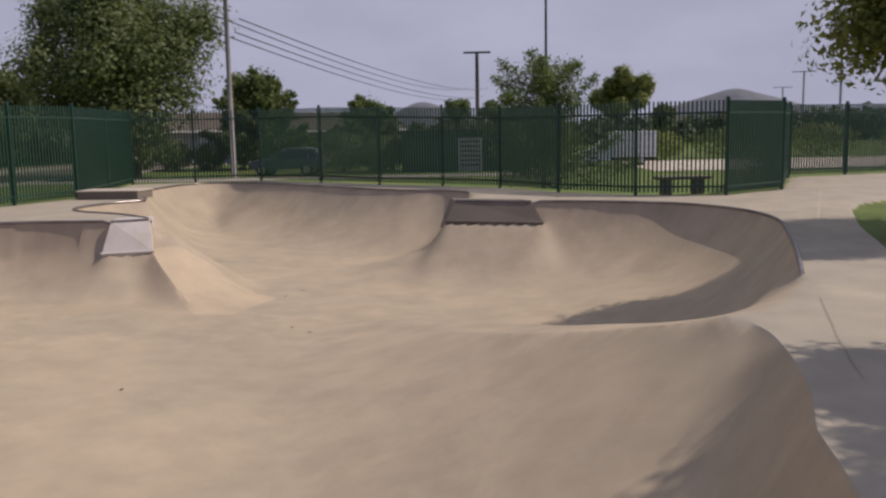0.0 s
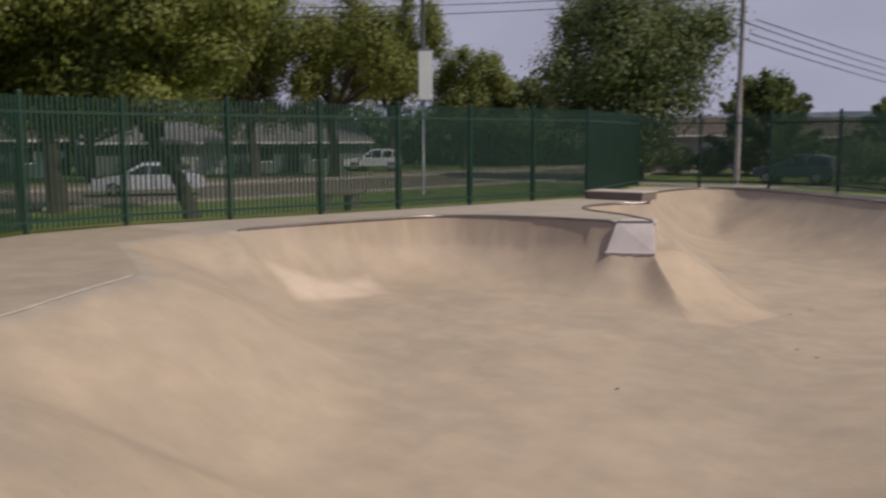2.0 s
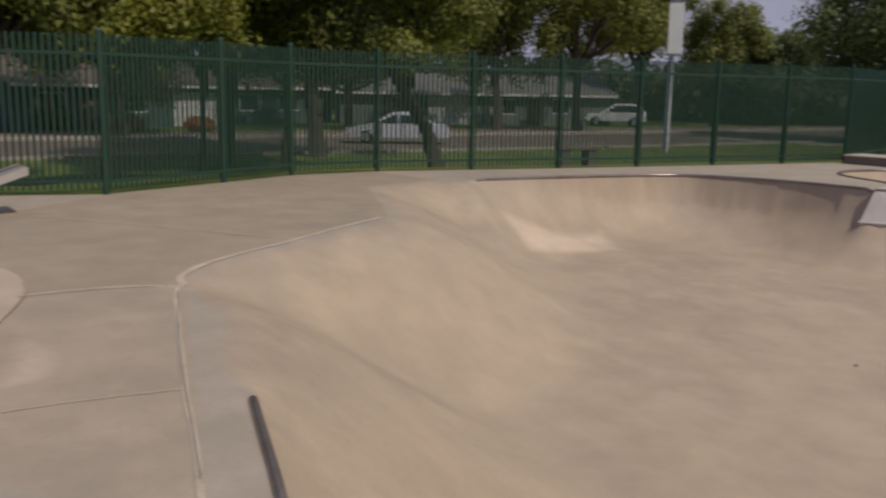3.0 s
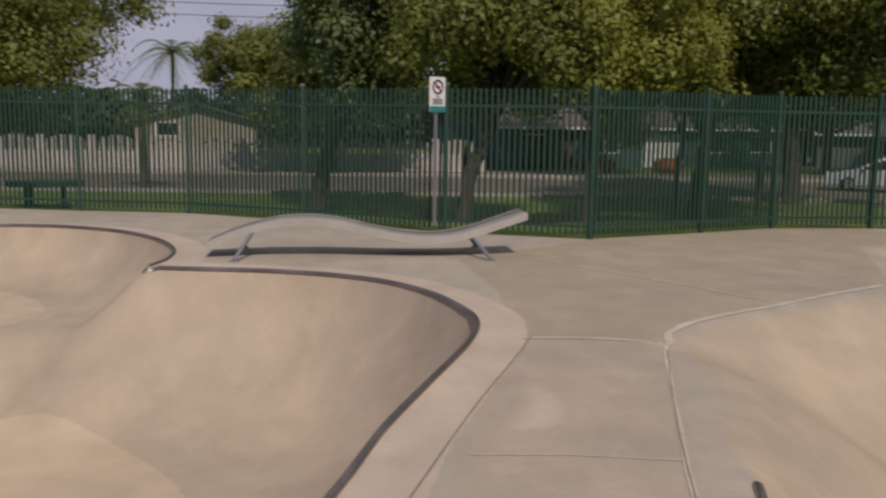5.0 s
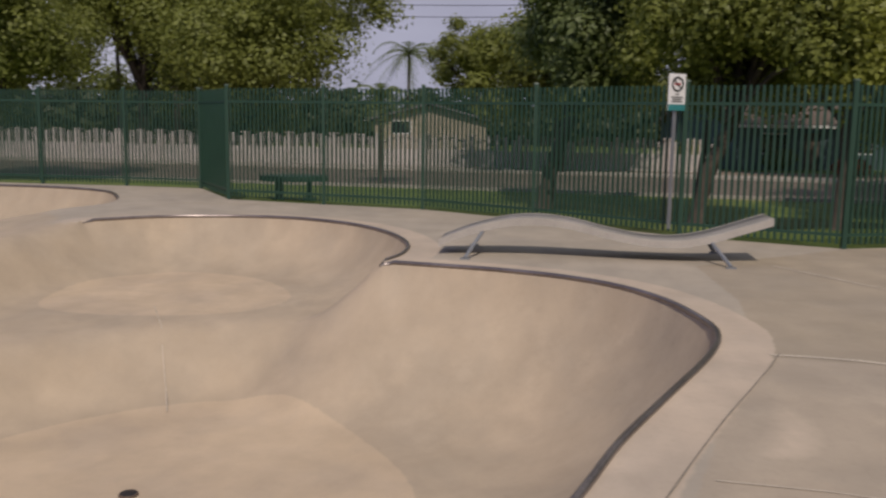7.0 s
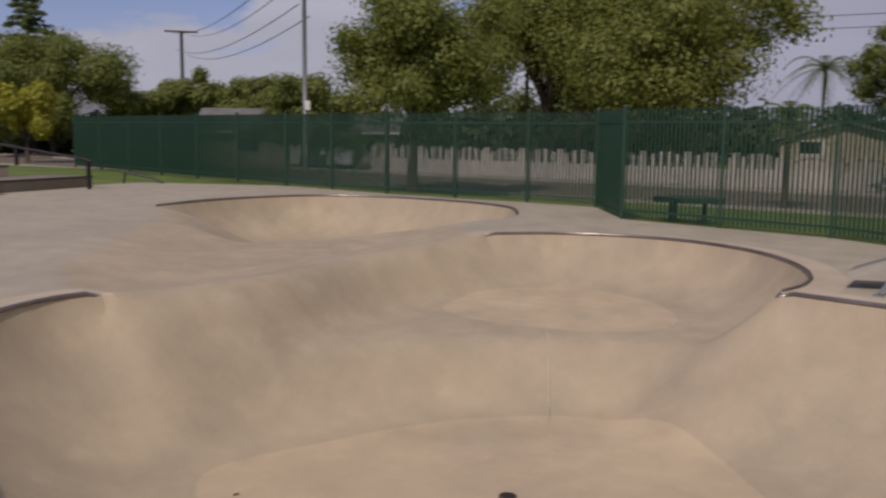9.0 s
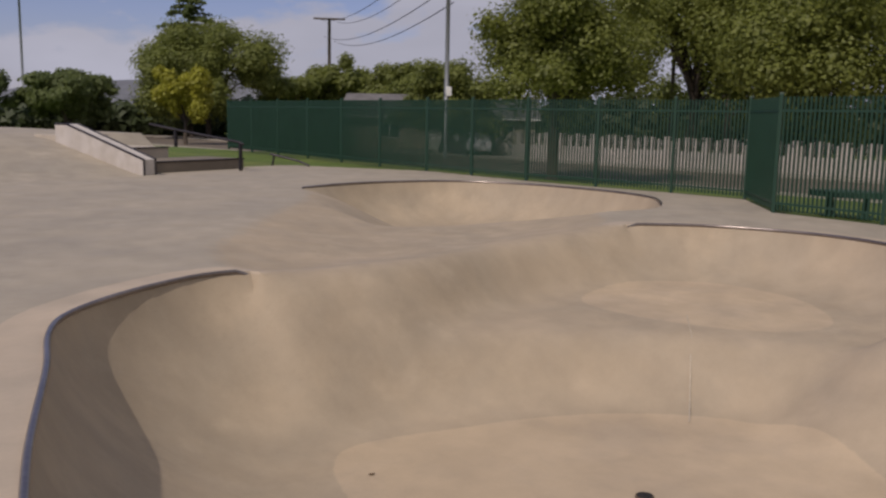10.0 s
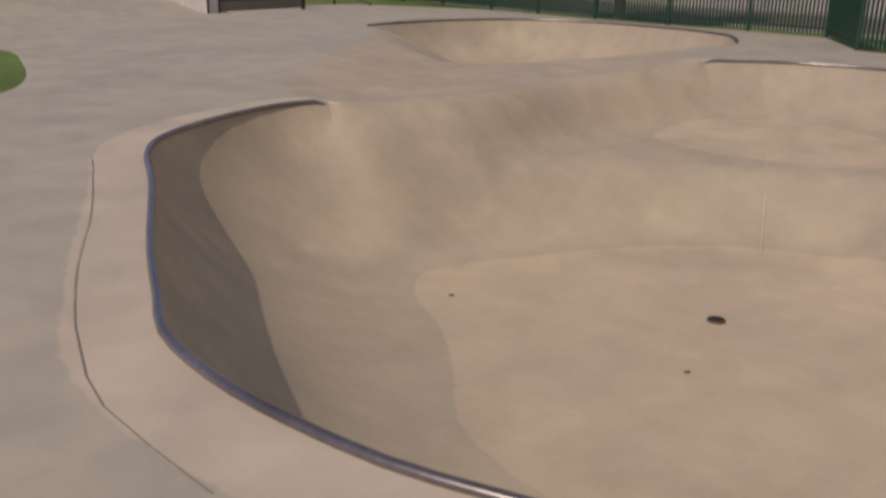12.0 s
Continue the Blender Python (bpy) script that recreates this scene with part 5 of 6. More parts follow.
def shell(profile_points, half, tuck):
    """A car body or cabin: a side outline (x, z) swept across, drawn in towards the top by tuck."""
    bm = bmesh.new()
    zs = [z for _, z in profile_points]
    lo, hi = min(zs), max(zs)
    rows = []
    for y in (-1, -0.93, 0.93, 1):
        edge = abs(y) == 1
        row = []
        for x, z in profile_points:
            k = (z - lo) / (hi - lo)
            row.append(bm.verts.new((x * (0.985 if edge else 1.0), y * half * (1 - tuck * k * k), lo + (z - lo) * (0.965 if edge and k > 0.5 else 1.0))))
        rows.append(row)
    n = len(profile_points)
    for a, b in zip(rows, rows[1:]):
        for i in range(n):
            bm.faces.new((a[i], a[(i + 1) % n], b[(i + 1) % n], b[i]))
    bm.faces.new(rows[0][::-1])
    bm.faces.new(rows[-1])
    bmesh.ops.recalc_face_normals(bm, faces=bm.faces)
    return bm


def car(name, at, turn, paint, label, kind="sedan", scale=1.0):
    c = thing(name, label, "car", "parked vehicles", at=at, turn=turn)
    c.scale = (scale,) * 3
    if kind == "sedan":
        body = [(-2.35, 0.32), (-2.4, 0.6), (-2.3, 0.86), (-1.55, 0.95), (-0.4, 0.93), (0.95, 0.91), (1.7, 0.80), (2.25, 0.68), (2.38, 0.5), (2.3, 0.28)]
        cabin = [(-1.75, 0.92), (-1.1, 1.32), (-0.35, 1.44), (0.25, 1.40), (1.15, 0.90)]
        axle, r, pillars, tuck = (-1.45, 1.42), 0.32, (-0.95, -0.05), 0.28
    else:
        body = [(-2.25, 0.42), (-2.32, 0.75), (-2.28, 1.05), (-1.0, 1.08), (0.8, 1.06), (1.75, 1.0), (2.2, 0.9), (2.3, 0.6), (2.22, 0.4)]
        cabin = [(-2.2, 1.05), (-2.05, 1.6), (-1.2, 1.72), (0.1, 1.70), (0.95, 1.05)]
        axle, r, pillars, tuck = (-1.4, 1.45), 0.38, (-1.5, -0.7, 0.1), 0.2
    part("body", shell(body, 0.88, 0.06), M[paint], c)
    part("cabin", shell(cabin, 0.80, tuck), M[paint], c)
    top = max(z for _, z in cabin)
    mid = sum(x for x, _ in cabin) / len(cabin)
    pane = [(mid + (x - mid) * 0.86, cabin[0][1] + 0.03 + (z - cabin[0][1]) * 0.80) for x, z in cabin]
    part("window_band", shell(pane, 0.815, tuck * 0.86), M["glass"], c, "dark tinted windows")
    for x, lean in ((cabin[-1][0] - 0.36, 52), (cabin[0][0] + 0.3, -58)):
        solid("windscreen", M["glass"], c, ((0.03, 1.16, 0.42), (x, 0, cabin[0][1] + 0.05), (0, -lean, 0)))
    for x in pillars:
        for y in (-1, 1):
            bm = bmesh.new()
            tube(bm, [(x, y * 0.80, cabin[0][1]), (x - 0.05, y * 0.80 * (1 - tuck * 0.85), top - 0.04)], 0.035, 5)
            part("pillar", bm, M[paint], c)
    for x in axle:
        for y in (-0.78, 0.78):
            wheel(c, x, y, r)
    for y in (-0.62, 0.62):
        solid("headlight", M["lamp_clear"], c, ((0.06, 0.3, 0.13), (2.29 if kind == "sedan" else 2.24, y, 0.62 if kind == "sedan" else 0.78)))
        solid("tail_light", M["lamp_red"], c, ((0.06, 0.28, 0.14), (-2.36 if kind == "sedan" else -2.28, y, 0.72)))
    for y in (-0.92, 0.92):
        solid("mirror", M[paint], c, ((0.1, 0.16, 0.1), (0.85, y, 0.95 if kind == "sedan" else 1.1)))
    for y in (-0.885, 0.885):
        solid("door_line", M["sign_black"], c, ((0.012, 0.012, 0.5), (0.75, y, 0.4)), ((0.012, 0.012, 0.5), (-0.25, y, 0.4)))
    return c


def box_truck(at, turn):
    t = thing("box_truck", "white box truck parked beyond the lawn", "truck", "parked vehicles", at=at, turn=turn)
    t.scale = (0.84,) * 3
    solid("chassis", M["sign_black"], t, ((5.4, 0.9, 0.22), (0, 0, 0.42)))
    solid("cargo_box", M["white"], t, ((3.3, 2.0, 1.95), (-1.1, 0, 0.66)), bevel=0.03)
    part("cab", shell([(0.62, 0.45), (0.62, 1.95), (1.25, 2.0), (1.85, 1.32), (2.75, 1.12), (2.85, 0.5)], 0.92, 0.12), M["white"], t)
    part("window_band", shell([(0.85, 1.28), (0.85, 1.86), (1.28, 1.93), (1.80, 1.30)], 0.925, 0.1), M["glass"], t, "dark cab windows")
    for x in (-1.6, 1.9):
        for y in (-0.85, 0.85):
            wheel(t, x, y, 0.38, 0.26)
    solid("bumper", M["grey_metal"], t, ((0.1, 1.8, 0.2), (2.88, 0, 0.42)))
    for z in (0.9, 1.4, 1.9, 2.4):
        solid("box_rib", M["grey_metal"], t, ((3.31, 2.01, 0.02), (-1.1, 0, z)))


car("sedan", (-32.5, 27.6, LOW + 0.02), 230, "silver", "silver four-door sedan parked along the street", scale=1.03)
car("suv", (-41.7, 57.6, LOW), 215, "car_white", "white boxy off-road car in a drive", "suv", 1.02)
car("suv", (-8.9, 52.6, LOW), 172, "car_dark", "dark compact car parked beyond the far fence", "suv", 0.95)
car("suv", (-53.5, -34.9, LOW), 213, "car_white", "white off-road car parked beyond the street", "suv")
box_truck((11.55, 57.3, LOW), 180)


# ---- houses and walls ----
def house(at, turn, wide, deep, eave, ridge, wall, roof, label, openings=(), name="house"):
    """A one-storey house: walls with openings set in, gabled roof with eaves. openings: (kind, x, width, sill, head) on the street side (-y)."""
    h = thing(name, label, "house", "houses along the street", at=at, turn=turn)
    bm = bmesh.new()
    xs = sorted({-wide / 2, wide / 2, *[x - w / 2 for _, x, w, _, _ in openings], *[x + w / 2 for _, x, w, _, _ in openings]})
    for a, b in zip(xs, xs[1:]):
        o = next((q for q in openings if abs(q[1] - (a + b) / 2) < 0.01), None)
        spans = [(0.0, eave)] if o is None else [(0.0, o[3]), (o[4], eave)]
        for z0, z1 in spans:
            if z1 - z0 > 0.01:
                box(bm, (b - a, 0.2, z1 - z0), ((a + b) / 2, -deep / 2 + 0.1, z0))
    box(bm, (wide, 0.2, eave), (0, deep / 2 - 0.1, 0))
    for x in (-wide / 2 + 0.1, wide / 2 - 0.1):
        box(bm, (0.2, deep - 0.4, eave), (x, 0, 0))
    part("wall", bm, M[wall], h)
    bm = bmesh.new()
    e = 0.5
    ring = [(-deep / 2 - e, eave - 0.08), (0, ridge), (deep / 2 + e, eave - 0.08), (deep / 2 + e, eave + 0.06), (0, ridge + 0.16), (-deep / 2 - e, eave + 0.06)]
    a = [bm.verts.new((-wide / 2 - 0.4, y, z)) for y, z in ring]
    b = [bm.verts.new((wide / 2 + 0.4, y, z)) for y, z in ring]
    bm.faces.new(a)
    bm.faces.new(b[::-1])
    for i in range(6):
        j = (i + 1) % 6
        bm.faces.new((a[i], b[i], b[j], a[j]))
    bmesh.ops.recalc_face_normals(bm, faces=bm.faces)
    part("roof", bm, M[roof], h)
    for x in (-wide / 2 + 0.08, wide / 2 - 0.08):
        bm = bmesh.new()
        v = [bm.verts.new((x + s, y, z)) for s in (-0.06, 0.06) for y, z in ((-deep / 2, eave), (deep / 2, eave), (0, ridge - 0.05))]
        bm.faces.new(v[:3]); bm.faces.new(v[:2:-1])
        for i in range(3):
            bm.faces.new((v[i], v[(i + 1) % 3], v[3 + (i + 1) % 3], v[3 + i]))
        bmesh.ops.recalc_face_normals(bm, faces=bm.faces)
        part("gable", bm, M[wall], h)
    solid("fascia", M["white"], h, ((wide + 0.8, 0.04, 0.16), (0, -deep / 2 - e - 0.03, eave - 0.1)))
    for kind, x, w, z0, z1 in openings:
        if kind == "window":
            f = solid("window", M["white"], h, ((w, 0.08, 0.07), (x, -deep / 2 + 0.08, z0)), ((w, 0.08, 0.07), (x, -deep / 2 + 0.08, z1 - 0.07)),
                      ((0.06, 0.08, z1 - z0 - 0.14), (x - w / 2 + 0.03, -deep / 2 + 0.08, z0 + 0.07)), ((0.06, 0.08, z1 - z0 - 0.14), (x + w / 2 - 0.03, -deep / 2 + 0.08, z0 + 0.07)),
                      ((0.04, 0.06, z1 - z0 - 0.14), (x, -deep / 2 + 0.08, z0 + 0.07)), label="white window frame")
            solid("pane", M["glass"], f, ((w - 0.1, 0.02, z1 - z0 - 0.1), (x, -deep / 2 + 0.13, z0 + 0.05)))
        elif kind == "garage":
            d = solid("garage_door", M["white"], h, ((w - 0.02, 0.05, z1 - z0), (x, -deep / 2 + 0.12, z0)), label="white sectional garage door")
            for k in range(1, 4):
                solid("door_rib", M["kerb"], d, ((w - 0.06, 0.02, 0.03), (x, -deep / 2 + 0.09, z0 + (z1 - z0) * k / 4)))
        else:
            solid("door", M["wood"], h, ((w - 0.02, 0.05, z1 - z0), (x, -deep / 2 + 0.12, z0)))
    return h


house((-57.5, 27.0, LOW), 104, 26.0, 9.0, 2.5, 4.6, "teal", "roof", "teal stucco house with a low brown roof across the street",
      [("window", -10.6, 1.8, 0.9, 2.1), ("door", -8.2, 1.0, 0.0, 2.1), ("window", -5.2, 2.2, 0.9, 2.1), ("garage", -0.4, 3.6, 0.0, 2.15), ("window", 4.5, 2.0, 0.9, 2.1), ("window", 8.5, 2.0, 0.9, 2.1)])
house((-51.0, 50.5, LOW), 58, 21.0, 8.0, 2.3, 3.7, "blue_grey", "grey_roof", "blue-grey house with a shallow grey roof and white garage door",
      [("window", -6.0, 1.8, 0.9, 2.0), ("garage", -2.2, 3.4, 0.0, 2.1), ("window", 1.9, 2.0, 0.8, 2.0), ("door", 4.3, 1.0, 0.0, 2.05), ("window", 6.5, 1.4, 0.9, 2.0)])
house((-22.5, 77.0, LOW), 34, 9.0, 8.0, 2.75, 4.2, "offwhite", "roof", "off-white stucco house with a brown roof beyond the far street",
      [("window", -2.0, 1.8, 0.9, 2.1), ("garage", 2.0, 3.2, 0.0, 2.2)])
house((-10.2, 77.0, LOW), 30, 11.0, 8.0, 2.6, 4.0, "beige", "roof", "beige bungalow with a brown shingle roof beyond the far street",
      [("window", -3.2, 2.0, 0.9, 2.1), ("door", 0.0, 1.0, 0.0, 2.05), ("window", 3.0, 2.0, 0.9, 2.1)])
house((-63.0, -45.0, LOW), 120, 16.0, 8.0, 2.6, 4.4, "beige", "grey_roof", "pale house with a grey roof beyond the street trees",
      [("window", -4.0, 1.8, 0.9, 2.1), ("garage", 1.0, 3.4, 0.0, 2.15), ("window", 5.5, 1.6, 0.9, 2.1)])


def gable_house():
    """A pale house whose gable looks over the garden wall."""
    h = house((-61.5, -2.3, LOW), 3, 9.0, 7.2, 2.5, 3.5, "beige", "grey_roof", "beige house with its gable behind the garden wall")
    f = solid("window", M["white"], h, ((0.06, 1.3, 0.06), (4.53, -1.8, 1.62)), ((0.06, 1.3, 0.06), (4.53, -1.8, 2.42)), ((0.06, 0.06, 0.74), (4.53, -2.42, 1.68)), ((0.06, 0.06, 0.74), (4.53, -1.18, 1.68)),
              label="white window frame")
    solid("pane", M["glass"], f, ((0.03, 1.18, 0.74), (4.515, -1.8, 1.68)))


gable_house()


def green_shed():
    s = thing("shed", "dark green park building with white louvred door", "shed", at=(0.6, 55.0, LOW), turn=0)
    solid("wall", M["green"], s, ((7.6, 4.0, 2.35), (1.0, 0, 0)), bevel=0.02)
    solid("roof", M["dark_steel"], s, ((8.1, 4.5, 0.14), (1.0, 0, 2.36)), bevel=0.02)
    solid("door", M["offwhite"], s, ((1.4, 0.06, 2.0), (1.3, -2.04, 0.02)))
    for k in range(6):
        solid("louvre", M["green"], s, ((1.2, 0.03, 0.08), (1.3, -2.085, 0.35 + k * 0.28)))


green_shed()


def garden_wall():
    """A pale wall across the street: piers, a low wall, and white bars that rise and fall in arcs between the piers."""
    g = thing("garden_wall", "off-white garden wall with piers and scalloped white railings", "wall", at=(-50.3, -12.3, LOW), turn=82)
    bay, n = 2.6, 20
    pier = mesh_of(box(box(bmesh.new(), (0.36, 0.36, 1.72), bevel=0.01), (0.44, 0.44, 0.08), (0, 0, 1.71)), "pier", M["offwhite"])
    bar = mesh_of(box(bmesh.new(), (0.075, 0.04, 1.0)), "bar", M["offwhite"])
    solid("low_wall", M["offwhite"], g, ((bay * n, 0.25, 0.95), (0, 0, 0)), bevel=0.01)
    for i in range(n + 1):
        part("pier", pier, None, g).location = ((i - n / 2) * bay, 0, 0)
        if i == n:
            break
        x0 = (i - n / 2) * bay + 0.2
        line = []
        for k in range(14):
            s = (k + 0.5) / 14
            top = 1.5 + 0.3 * math.sin(math.pi * s)
            b = part("bar", bar, None, g)
            b.location, b.scale = (x0 + s * (bay - 0.4), 0, 0.94), (1, 1, top - 0.94)
            line.append((x0 + s * (bay - 0.4), 0.06, top - 0.22))
        bm = bmesh.new()
        tube(bm, line, 0.05, 5)
        part("arched_rail", bm, M["dark_steel"], g)


garden_wall()

def shrub(x, y, spread, high, leaf, label, seed):
    s = thing("shrub", label, "shrub", at=(x, y, ground_z(x, y)))
    r = np.random.default_rng(seed)
    n = 2200
    v = r.normal(size=(n, 3))
    v /= np.linalg.norm(v, axis=1)[:, None]
    pos = v * (r.uniform(0.3, 1, n) ** 0.4)[:, None] * np.array([spread, spread, high / 2]) + np.array([0, 0, high / 2]) + r.normal(size=(n, 3)) * 0.08
    u = np.cross(v + r.normal(size=(n, 3)) * 0.6, r.normal(size=(n, 3)))
    u /= np.linalg.norm(u, axis=1)[:, None]
    w = np.cross(u, v)
    k = 0.13 * r.uniform(0.5, 1.3, n)[:, None]
    quad = np.stack([pos - u * k, pos + w * k * 0.5, pos + u * k, pos - w * k * 0.5], 1)
    me = bpy.data.meshes.new("foliage")
    me.from_pydata(quad.reshape(-1, 3).tolist(), [], np.arange(n * 4).reshape(-1, 4).tolist())
    me.materials.append(leaf)
    part("foliage", me, None, s)
    bm = bmesh.new()
    for a in range(5):
        tube(bm, [(0, 0, -0.05), (0.3 * spread * math.cos(a * 1.3), 0.3 * spread * math.sin(a * 1.3), high * 0.6)], [0.03, 0.01], 5)
    part("stem", bm, M["bark"], s)


for i, (x, y, sp, hi, lf, lb) in enumerate([
        (-50.5, 13.0, 1.3, 1.6, LEAF["olive"], "rounded dusty green shrub before the teal house"), (-46.8, 20.5, 0.9, 0.8, M["orange"], "low orange flowering shrub in the front yard"),
        (-45.5, 24.0, 0.8, 0.8, M["orange"], "low orange flowering shrub in the front yard"), (-51.0, 18.0, 1.2, 1.3, LEAF["deep"], "dark clipped shrub under a window"),
        (-6.0, 55.5, 2.0, 2.5, LEAF["deep"], "tall dark shrub beside the park building"), (-3.4, 54.5, 1.6, 2.2, LEAF["deep"], "tall dark shrub beside the park building"),
        (16.0, 66.0, 2.5, 2.2, LEAF["mid"], "broad green shrub beyond the parking bay"), (22.0, 68.0, 3.0, 2.4, LEAF["deep"], "broad dark shrub beyond the parking bay"),
        (29.0, 68.0, 3.0, 2.6, LEAF["mid"], "broad green shrub beyond the parking bay"), (36.0, 66.0, 3.2, 2.8, LEAF["deep"], "broad dark shrub beyond the parking bay"),
        (-20.8, 61.0, 1.5, 2.0, LEAF["deep"], "dark clipped shrub before the off-white house"), (-18.4, 61.6, 1.4, 2.2, LEAF["deep"], "dark clipped shrub before the off-white house"),
        (-16.2, 62.2, 1.3, 1.9, LEAF["deep"], "dark clipped shrub before the off-white house")]):
    shrub(x, y, sp, hi, lf, lb, 100 + i)


# ---- poles, lamps and wires ----
def utility_pole(x, y, top, arms=((0.0, 2.4),), r=0.16, mat="wood", turn=0.0, label="weathered wooden utility pole with a crossarm", name="utility_pole"):
    base = ground_z(x, y)
    p = thing(name, label, "pole", "poles round the park", at=(x, y, base), turn=turn)
    bm = bmesh.new()
    tube(bm, [(0, 0, -0.2), (0, 0, top - base)], [r, r * 0.7], 10)
    part("shaft", bm, M[mat], p, smooth=True)
    for down, long in arms:
        solid("crossarm", M[mat], p, ((long, max(0.1, r * 0.7), max(0.12, r * 0.8)), (0, 0.12, top - base - down - 0.2)))
        for k in (-0.45, -0.2, 0.2, 0.45):
            bm = bmesh.new()
            tube(bm, [(k * long, 0.12, top - base - down - 0.1), (k * long, 0.12, top - base - down + 0.08)], 0.035, 6)
            part("insulator", bm, M["grey_metal"], p)
    return p


utility_pole(-11.7, 50.6, 12.5, ((0.3, 2.4), (3.2, 1.6)), 0.155, "pole_grey", turn=60)
utility_pole(8.3, 206.0, 18.9, ((0.2, 6.2),), 0.55)
utility_pole(11.2, 94.0, 17.0, (), 0.16, "dark_steel", label="tall dark steel light pole beyond the lawn", name="light_pole")
for x, y, z, w in ((71.0, 175.0, 11.4, 4.5), (86.0, 225.0, 10.4, 4.5), (56.0, 125.0, 13.0, 4.2)):
    utility_pole(x, y, z, ((0.0, w),), 0.2, "grey_metal", turn=-20, label="far sports light pole with a crossbar of lamps", name="light_pole")
utility_pole(-112.0, -103.5, 17.4, ((0.0, 5.2),), 0.36, turn=133)
utility_pole(-48.0, -34.0, 13.0, ((0.6, 2.2),), 0.17, "grey_metal", turn=50, label="grey street pole with a small lamp box")
utility_pole(-76.0, -135.0, 20.0, (), 0.22, "grey_metal", label="tall far light pole", name="light_pole")


def banner_pole():
    x, y = -21.9, 34.4
    base = ground_z(x, y)
    p = thing("banner_pole", "grey street pole carrying a tall white panel", "pole", at=(x, y, base), turn=32)
    bm = bmesh.new()
    tube(bm, [(0, 0, -0.2), (0, 0, 9.0 - base)], [0.13, 0.1], 10)
    part("shaft", bm, M["grey_metal"], p, smooth=True)
    solid("panel", M["white"], p, ((0.62, 0.06, 2.15), (0.12, -0.16, 3.2 - base)), bevel=0.015)
    for z in (3.1, 5.37):
        solid("panel_clamp", M["grey_metal"], p, ((0.68, 0.05, 0.08), (0.12, -0.15, z - base)))


banner_pole()


def lamp_box():
    base = ground_z(-48.0, -34.0)
    b = thing("lamp_box", "small white metal box mounted on the street pole", "box", at=(-47.85, -33.7, 2.95), turn=35)
    solid("body", M["white"], b, ((0.5, 0.35, 0.6), (0, 0, 0)), bevel=0.02)
    solid("bracket", M["grey_metal"], b, ((0.08, 0.3, 0.08), (0, -0.2, 0.25)))


lamp_box()


def wire(a, b, sag, r=0.022):
    a, b = Vector(a), Vector(b)
    bm = bmesh.new()
    tube(bm, [a.lerp(b, s) - Vector((0, 0, sag * 4 * s * (1 - s))) for s in np.linspace(0, 1, 18)], r, 5)
    return tagged(new("power_line", mesh_of(bm, "power_line", M["wire"], True)), "thin black sagging overhead cable", "cable", "overhead cables")


for dz, off in ((0.0, -1.0), (0.0, 1.0), (-2.6, 0.6), (-3.2, -0.6)):
    wire((-11.7 + off * 0.5, 50.6 + off, 7.9 + dz * 0.3), (8.3 + off * 2.4, 206.0, 10.6 + dz * 0.7), 1.6, 0.035)
    wire((-11.7 + off * 0.5, 50.6 + off, 12.2 + dz), (-53.0 + off, 26.0 + off, 12.0 + dz), 0.9)
    wire((-53.0 + off, 26.0 + off, 12.0 + dz), (-62.0 + off, -24.0, 12.4 + dz), 1.0)
    wire((-48.0 + off, -34.0, 12.2 + dz), (-112.0 + off * 2, -103.5, 17.0 + dz), 1.6, 0.035)
utility_pole(-53.0, 26.0, 12.6, ((0.3, 2.4),), 0.16, turn=80)
utility_pole(-62.0, -24.0, 12.8, ((0.3, 2.4),), 0.16, turn=90)


# ---- hills ----
def hill(x, y, wide, high, seed, label):
    r = np.random.default_rng(seed)
    n, m = 60, 16
    bm = bmesh.new()
    grid = []
    bumps = [(r.uniform(-1, 1), r.uniform(0.1, 0.3), r.uniform(-0.15, 0.22)) for _ in range(9)]
    for j in range(m + 1):
        row = []
        for i in range(n + 1):
            s, d = 2 * i / n - 1, 2 * j / m - 1
            k = max(0.0, 1 - s * s) ** 1.3 * (1 + sum(h * math.exp(-((s - c) / w) ** 2) for c, w, h in bumps)) * max(0.0, 1 - d * d)
            row.append(bm.verts.new((s * wide, d * wide * 0.4, k * high)))
        grid.append(row)
    for a, b in zip(grid, grid[1:]):
        for i in range(n):
            bm.faces.new((a[i], a[i + 1], b[i + 1], b[i]))
    ob = new("hill", mesh_of(bm, "hill", M["hill"], True))
    ob.matrix_world = pose(x, y, -6, 0, 0, math.degrees(math.atan2(-x, y)))
    return tagged(ob, label, "hill", kind="structure")


hill(526, 1560, 255, 56, 3, "hazy grey-brown hill on the horizon")
hill(-20, 1700, 160, 43, 4, "low hazy hill on the horizon")
hill(1100, 1800, 500, 42, 6, "long low hazy ridge on the horizon")
hill(-1300, -1500, 700, 75, 7, "long low hazy ridge on the horizon")


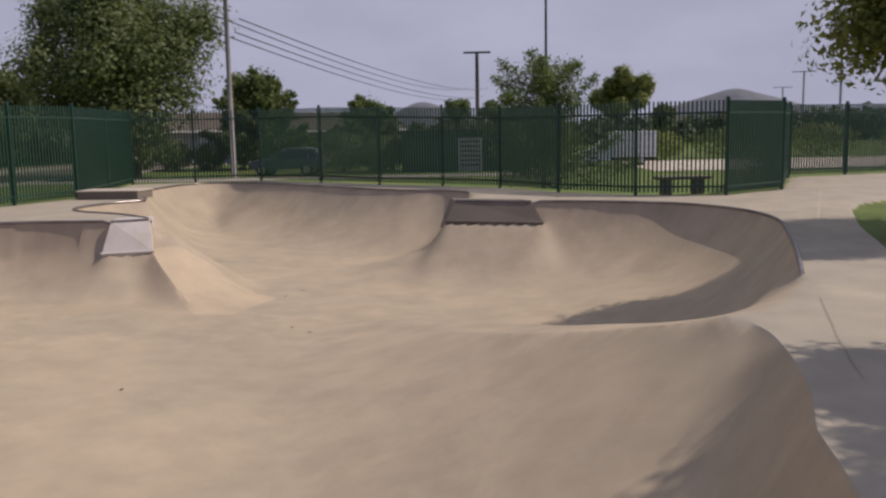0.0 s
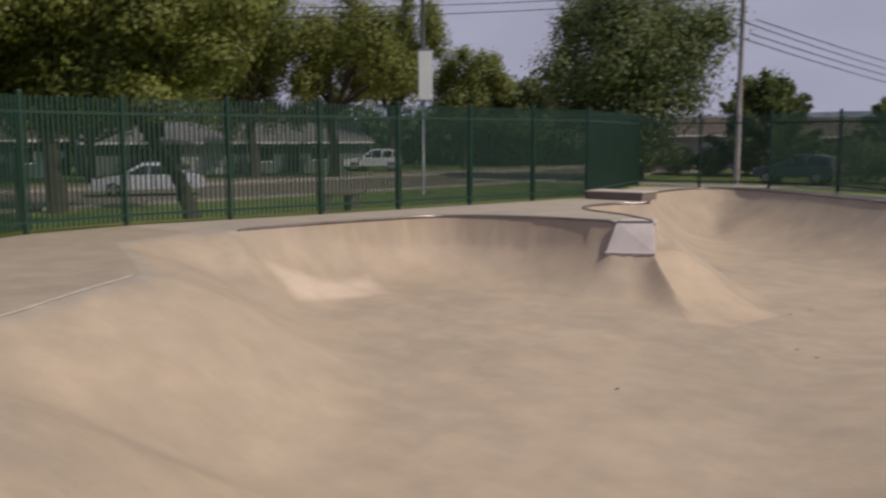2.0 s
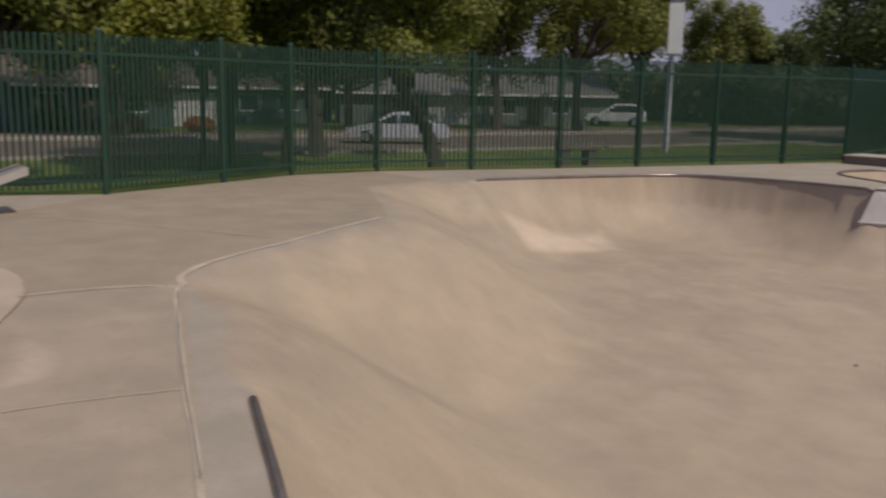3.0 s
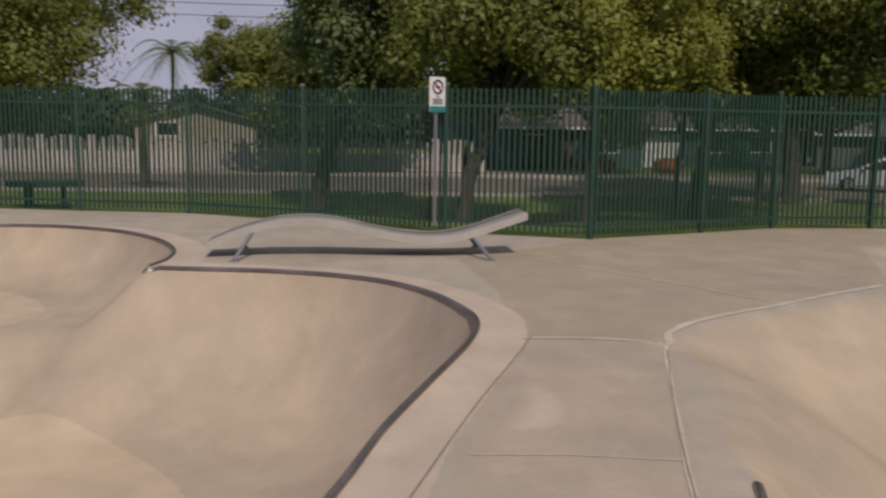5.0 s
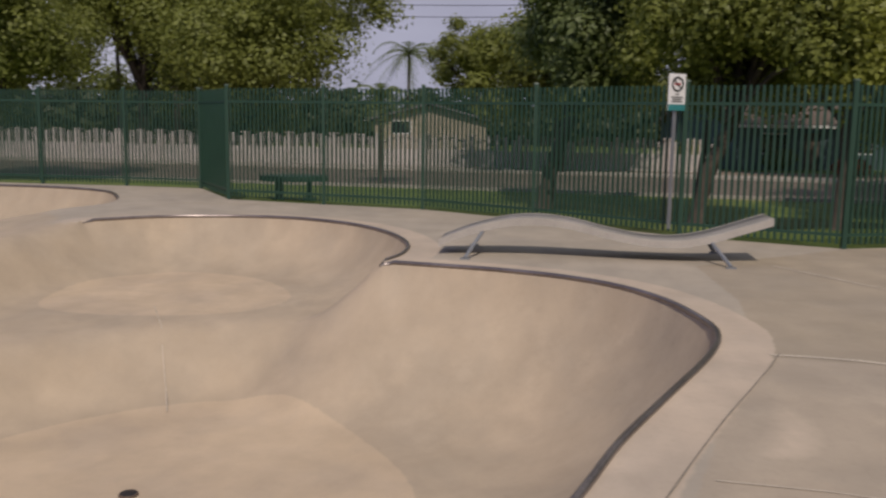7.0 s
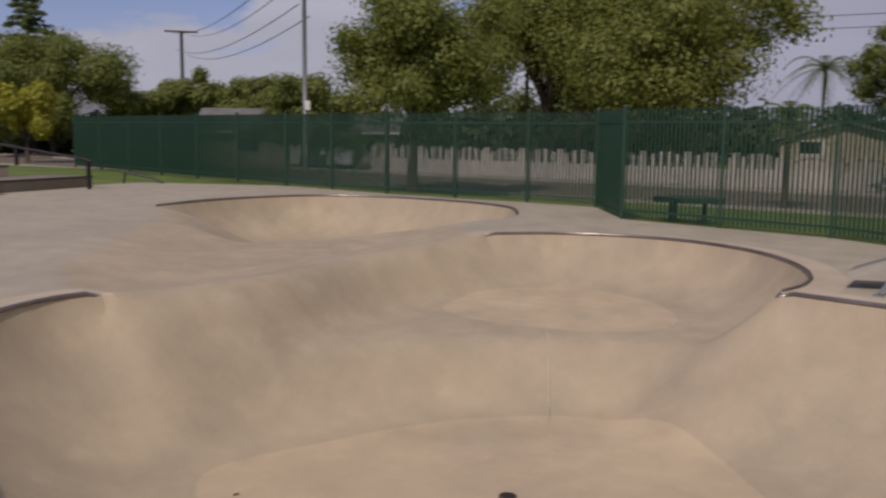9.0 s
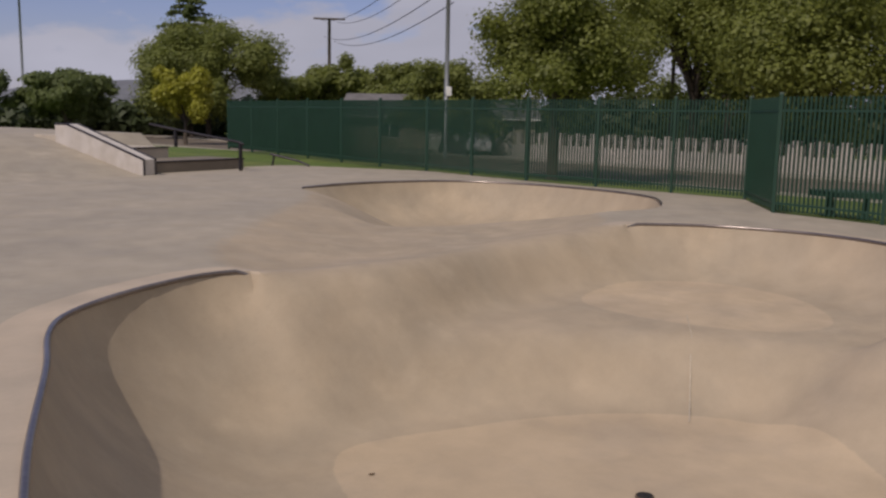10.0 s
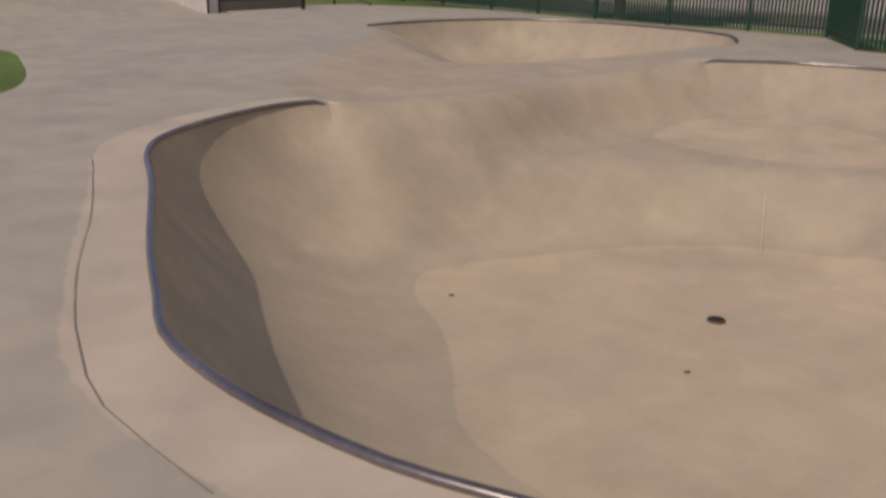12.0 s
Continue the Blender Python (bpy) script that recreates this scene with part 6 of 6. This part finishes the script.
def palm(x, y, top, seed, label):
    """A palm: a rough trunk and a head of drooping feathered fronds."""
    base = ground_z(x, y)
    p = thing("palm", label, "palm", at=(x, y, base))
    r = np.random.default_rng(seed)
    high = top - base
    bm = bmesh.new()
    tube(bm, [(0, 0, -0.2), (0.05, 0.02, high * 0.5), (0.12, 0.05, high * 0.8)], [0.15, 0.11, 0.13], 9)
    part("trunk", bm, M["bark"], p, smooth=True)
    head = Vector((0.12, 0.05, high * 0.8))
    for i in range(22):
        a, up = i * 2.4, 1.15 - 1.5 * (i / 22)
        long = high * r.uniform(0.32, 0.42)
        line = []
        for k in range(9):
            s = k / 8
            line.append(head + Vector((math.cos(a) * s * long * math.cos(up * 0.8), math.sin(a) * s * long * math.cos(up * 0.8), long * (s * math.sin(up) - 0.75 * s * s))))
        bm = bmesh.new()
        tube(bm, line, [0.03 * (1.1 - k / 8) for k in range(9)], 4)
        for k in range(1, 9):
            along = (line[k] - line[k - 1]).normalized()
            side = along.cross(Vector((0, 0, 1))).normalized()
            for step in (0.0, 0.5):
                q = line[k].lerp(line[k - 1], step)
                for sgn in (-1, 1):
                    tip = q + side * sgn * long * 0.2 * math.sin(math.pi * (0.12 + 0.8 * k / 8)) + along * long * 0.12 - Vector((0, 0, long * 0.07))
                    bm.faces.new([bm.verts.new(v) for v in (q - along * 0.04, q + along * 0.05, tip)])
        part("frond", bm, LEAF["deep"], p)


palm(-70.0, -4.2, 8.35, 3, "feathery palm tree beyond the street fence")
palm(-35.8, -3.3, 3.3, 4, "low palm with drooping fronds behind the fence")


def conifer(x, y, top, foot, label):
    """A dark conifer: a straight trunk and tiers of drooping boughs, each a bough with hanging needle sprays."""
    base = ground_z(x, y)
    c = thing("conifer", label, "tree", at=(x, y, base))
    r = np.random.default_rng(8)
    bm = bmesh.new()
    tube(bm, [(0, 0, -0.2), (0, 0, top - base)], [0.3, 0.04], 8)
    part("trunk", bm, M["bark"], c, smooth=True)
    P, N = [], []
    z = foot - base
    while z < top - base:
        k = (top - base - z) / (top - foot)
        long = 0.5 + 4.3 * k ** 0.7
        for _ in range(6):
            a = r.uniform(0, 6.28)
            n = int(60 + 130 * k)
            s = r.uniform(0.05, 1, n)
            reach = long * r.uniform(0.65, 1.1)
            P.append(np.stack([np.cos(a) * s * reach, np.sin(a) * s * reach, z + 0.25 * s - 0.55 * s * s * (0.6 + k)], -1) + r.normal(size=(n, 3)) * 0.11)
            N.append(r.normal(size=(n, 3)) * 0.5 + np.array([np.cos(a) * 0.3, np.sin(a) * 0.3, 0.7]))
        z += 0.62
    part("crown", leaf_mesh("crown", np.concatenate(P), np.concatenate(N), 0.2, r, LEAF["deep"]), None, c)


conifer(-62.7, -78.3, 15.4, 4.5, "dark drooping conifer rising behind the street trees")
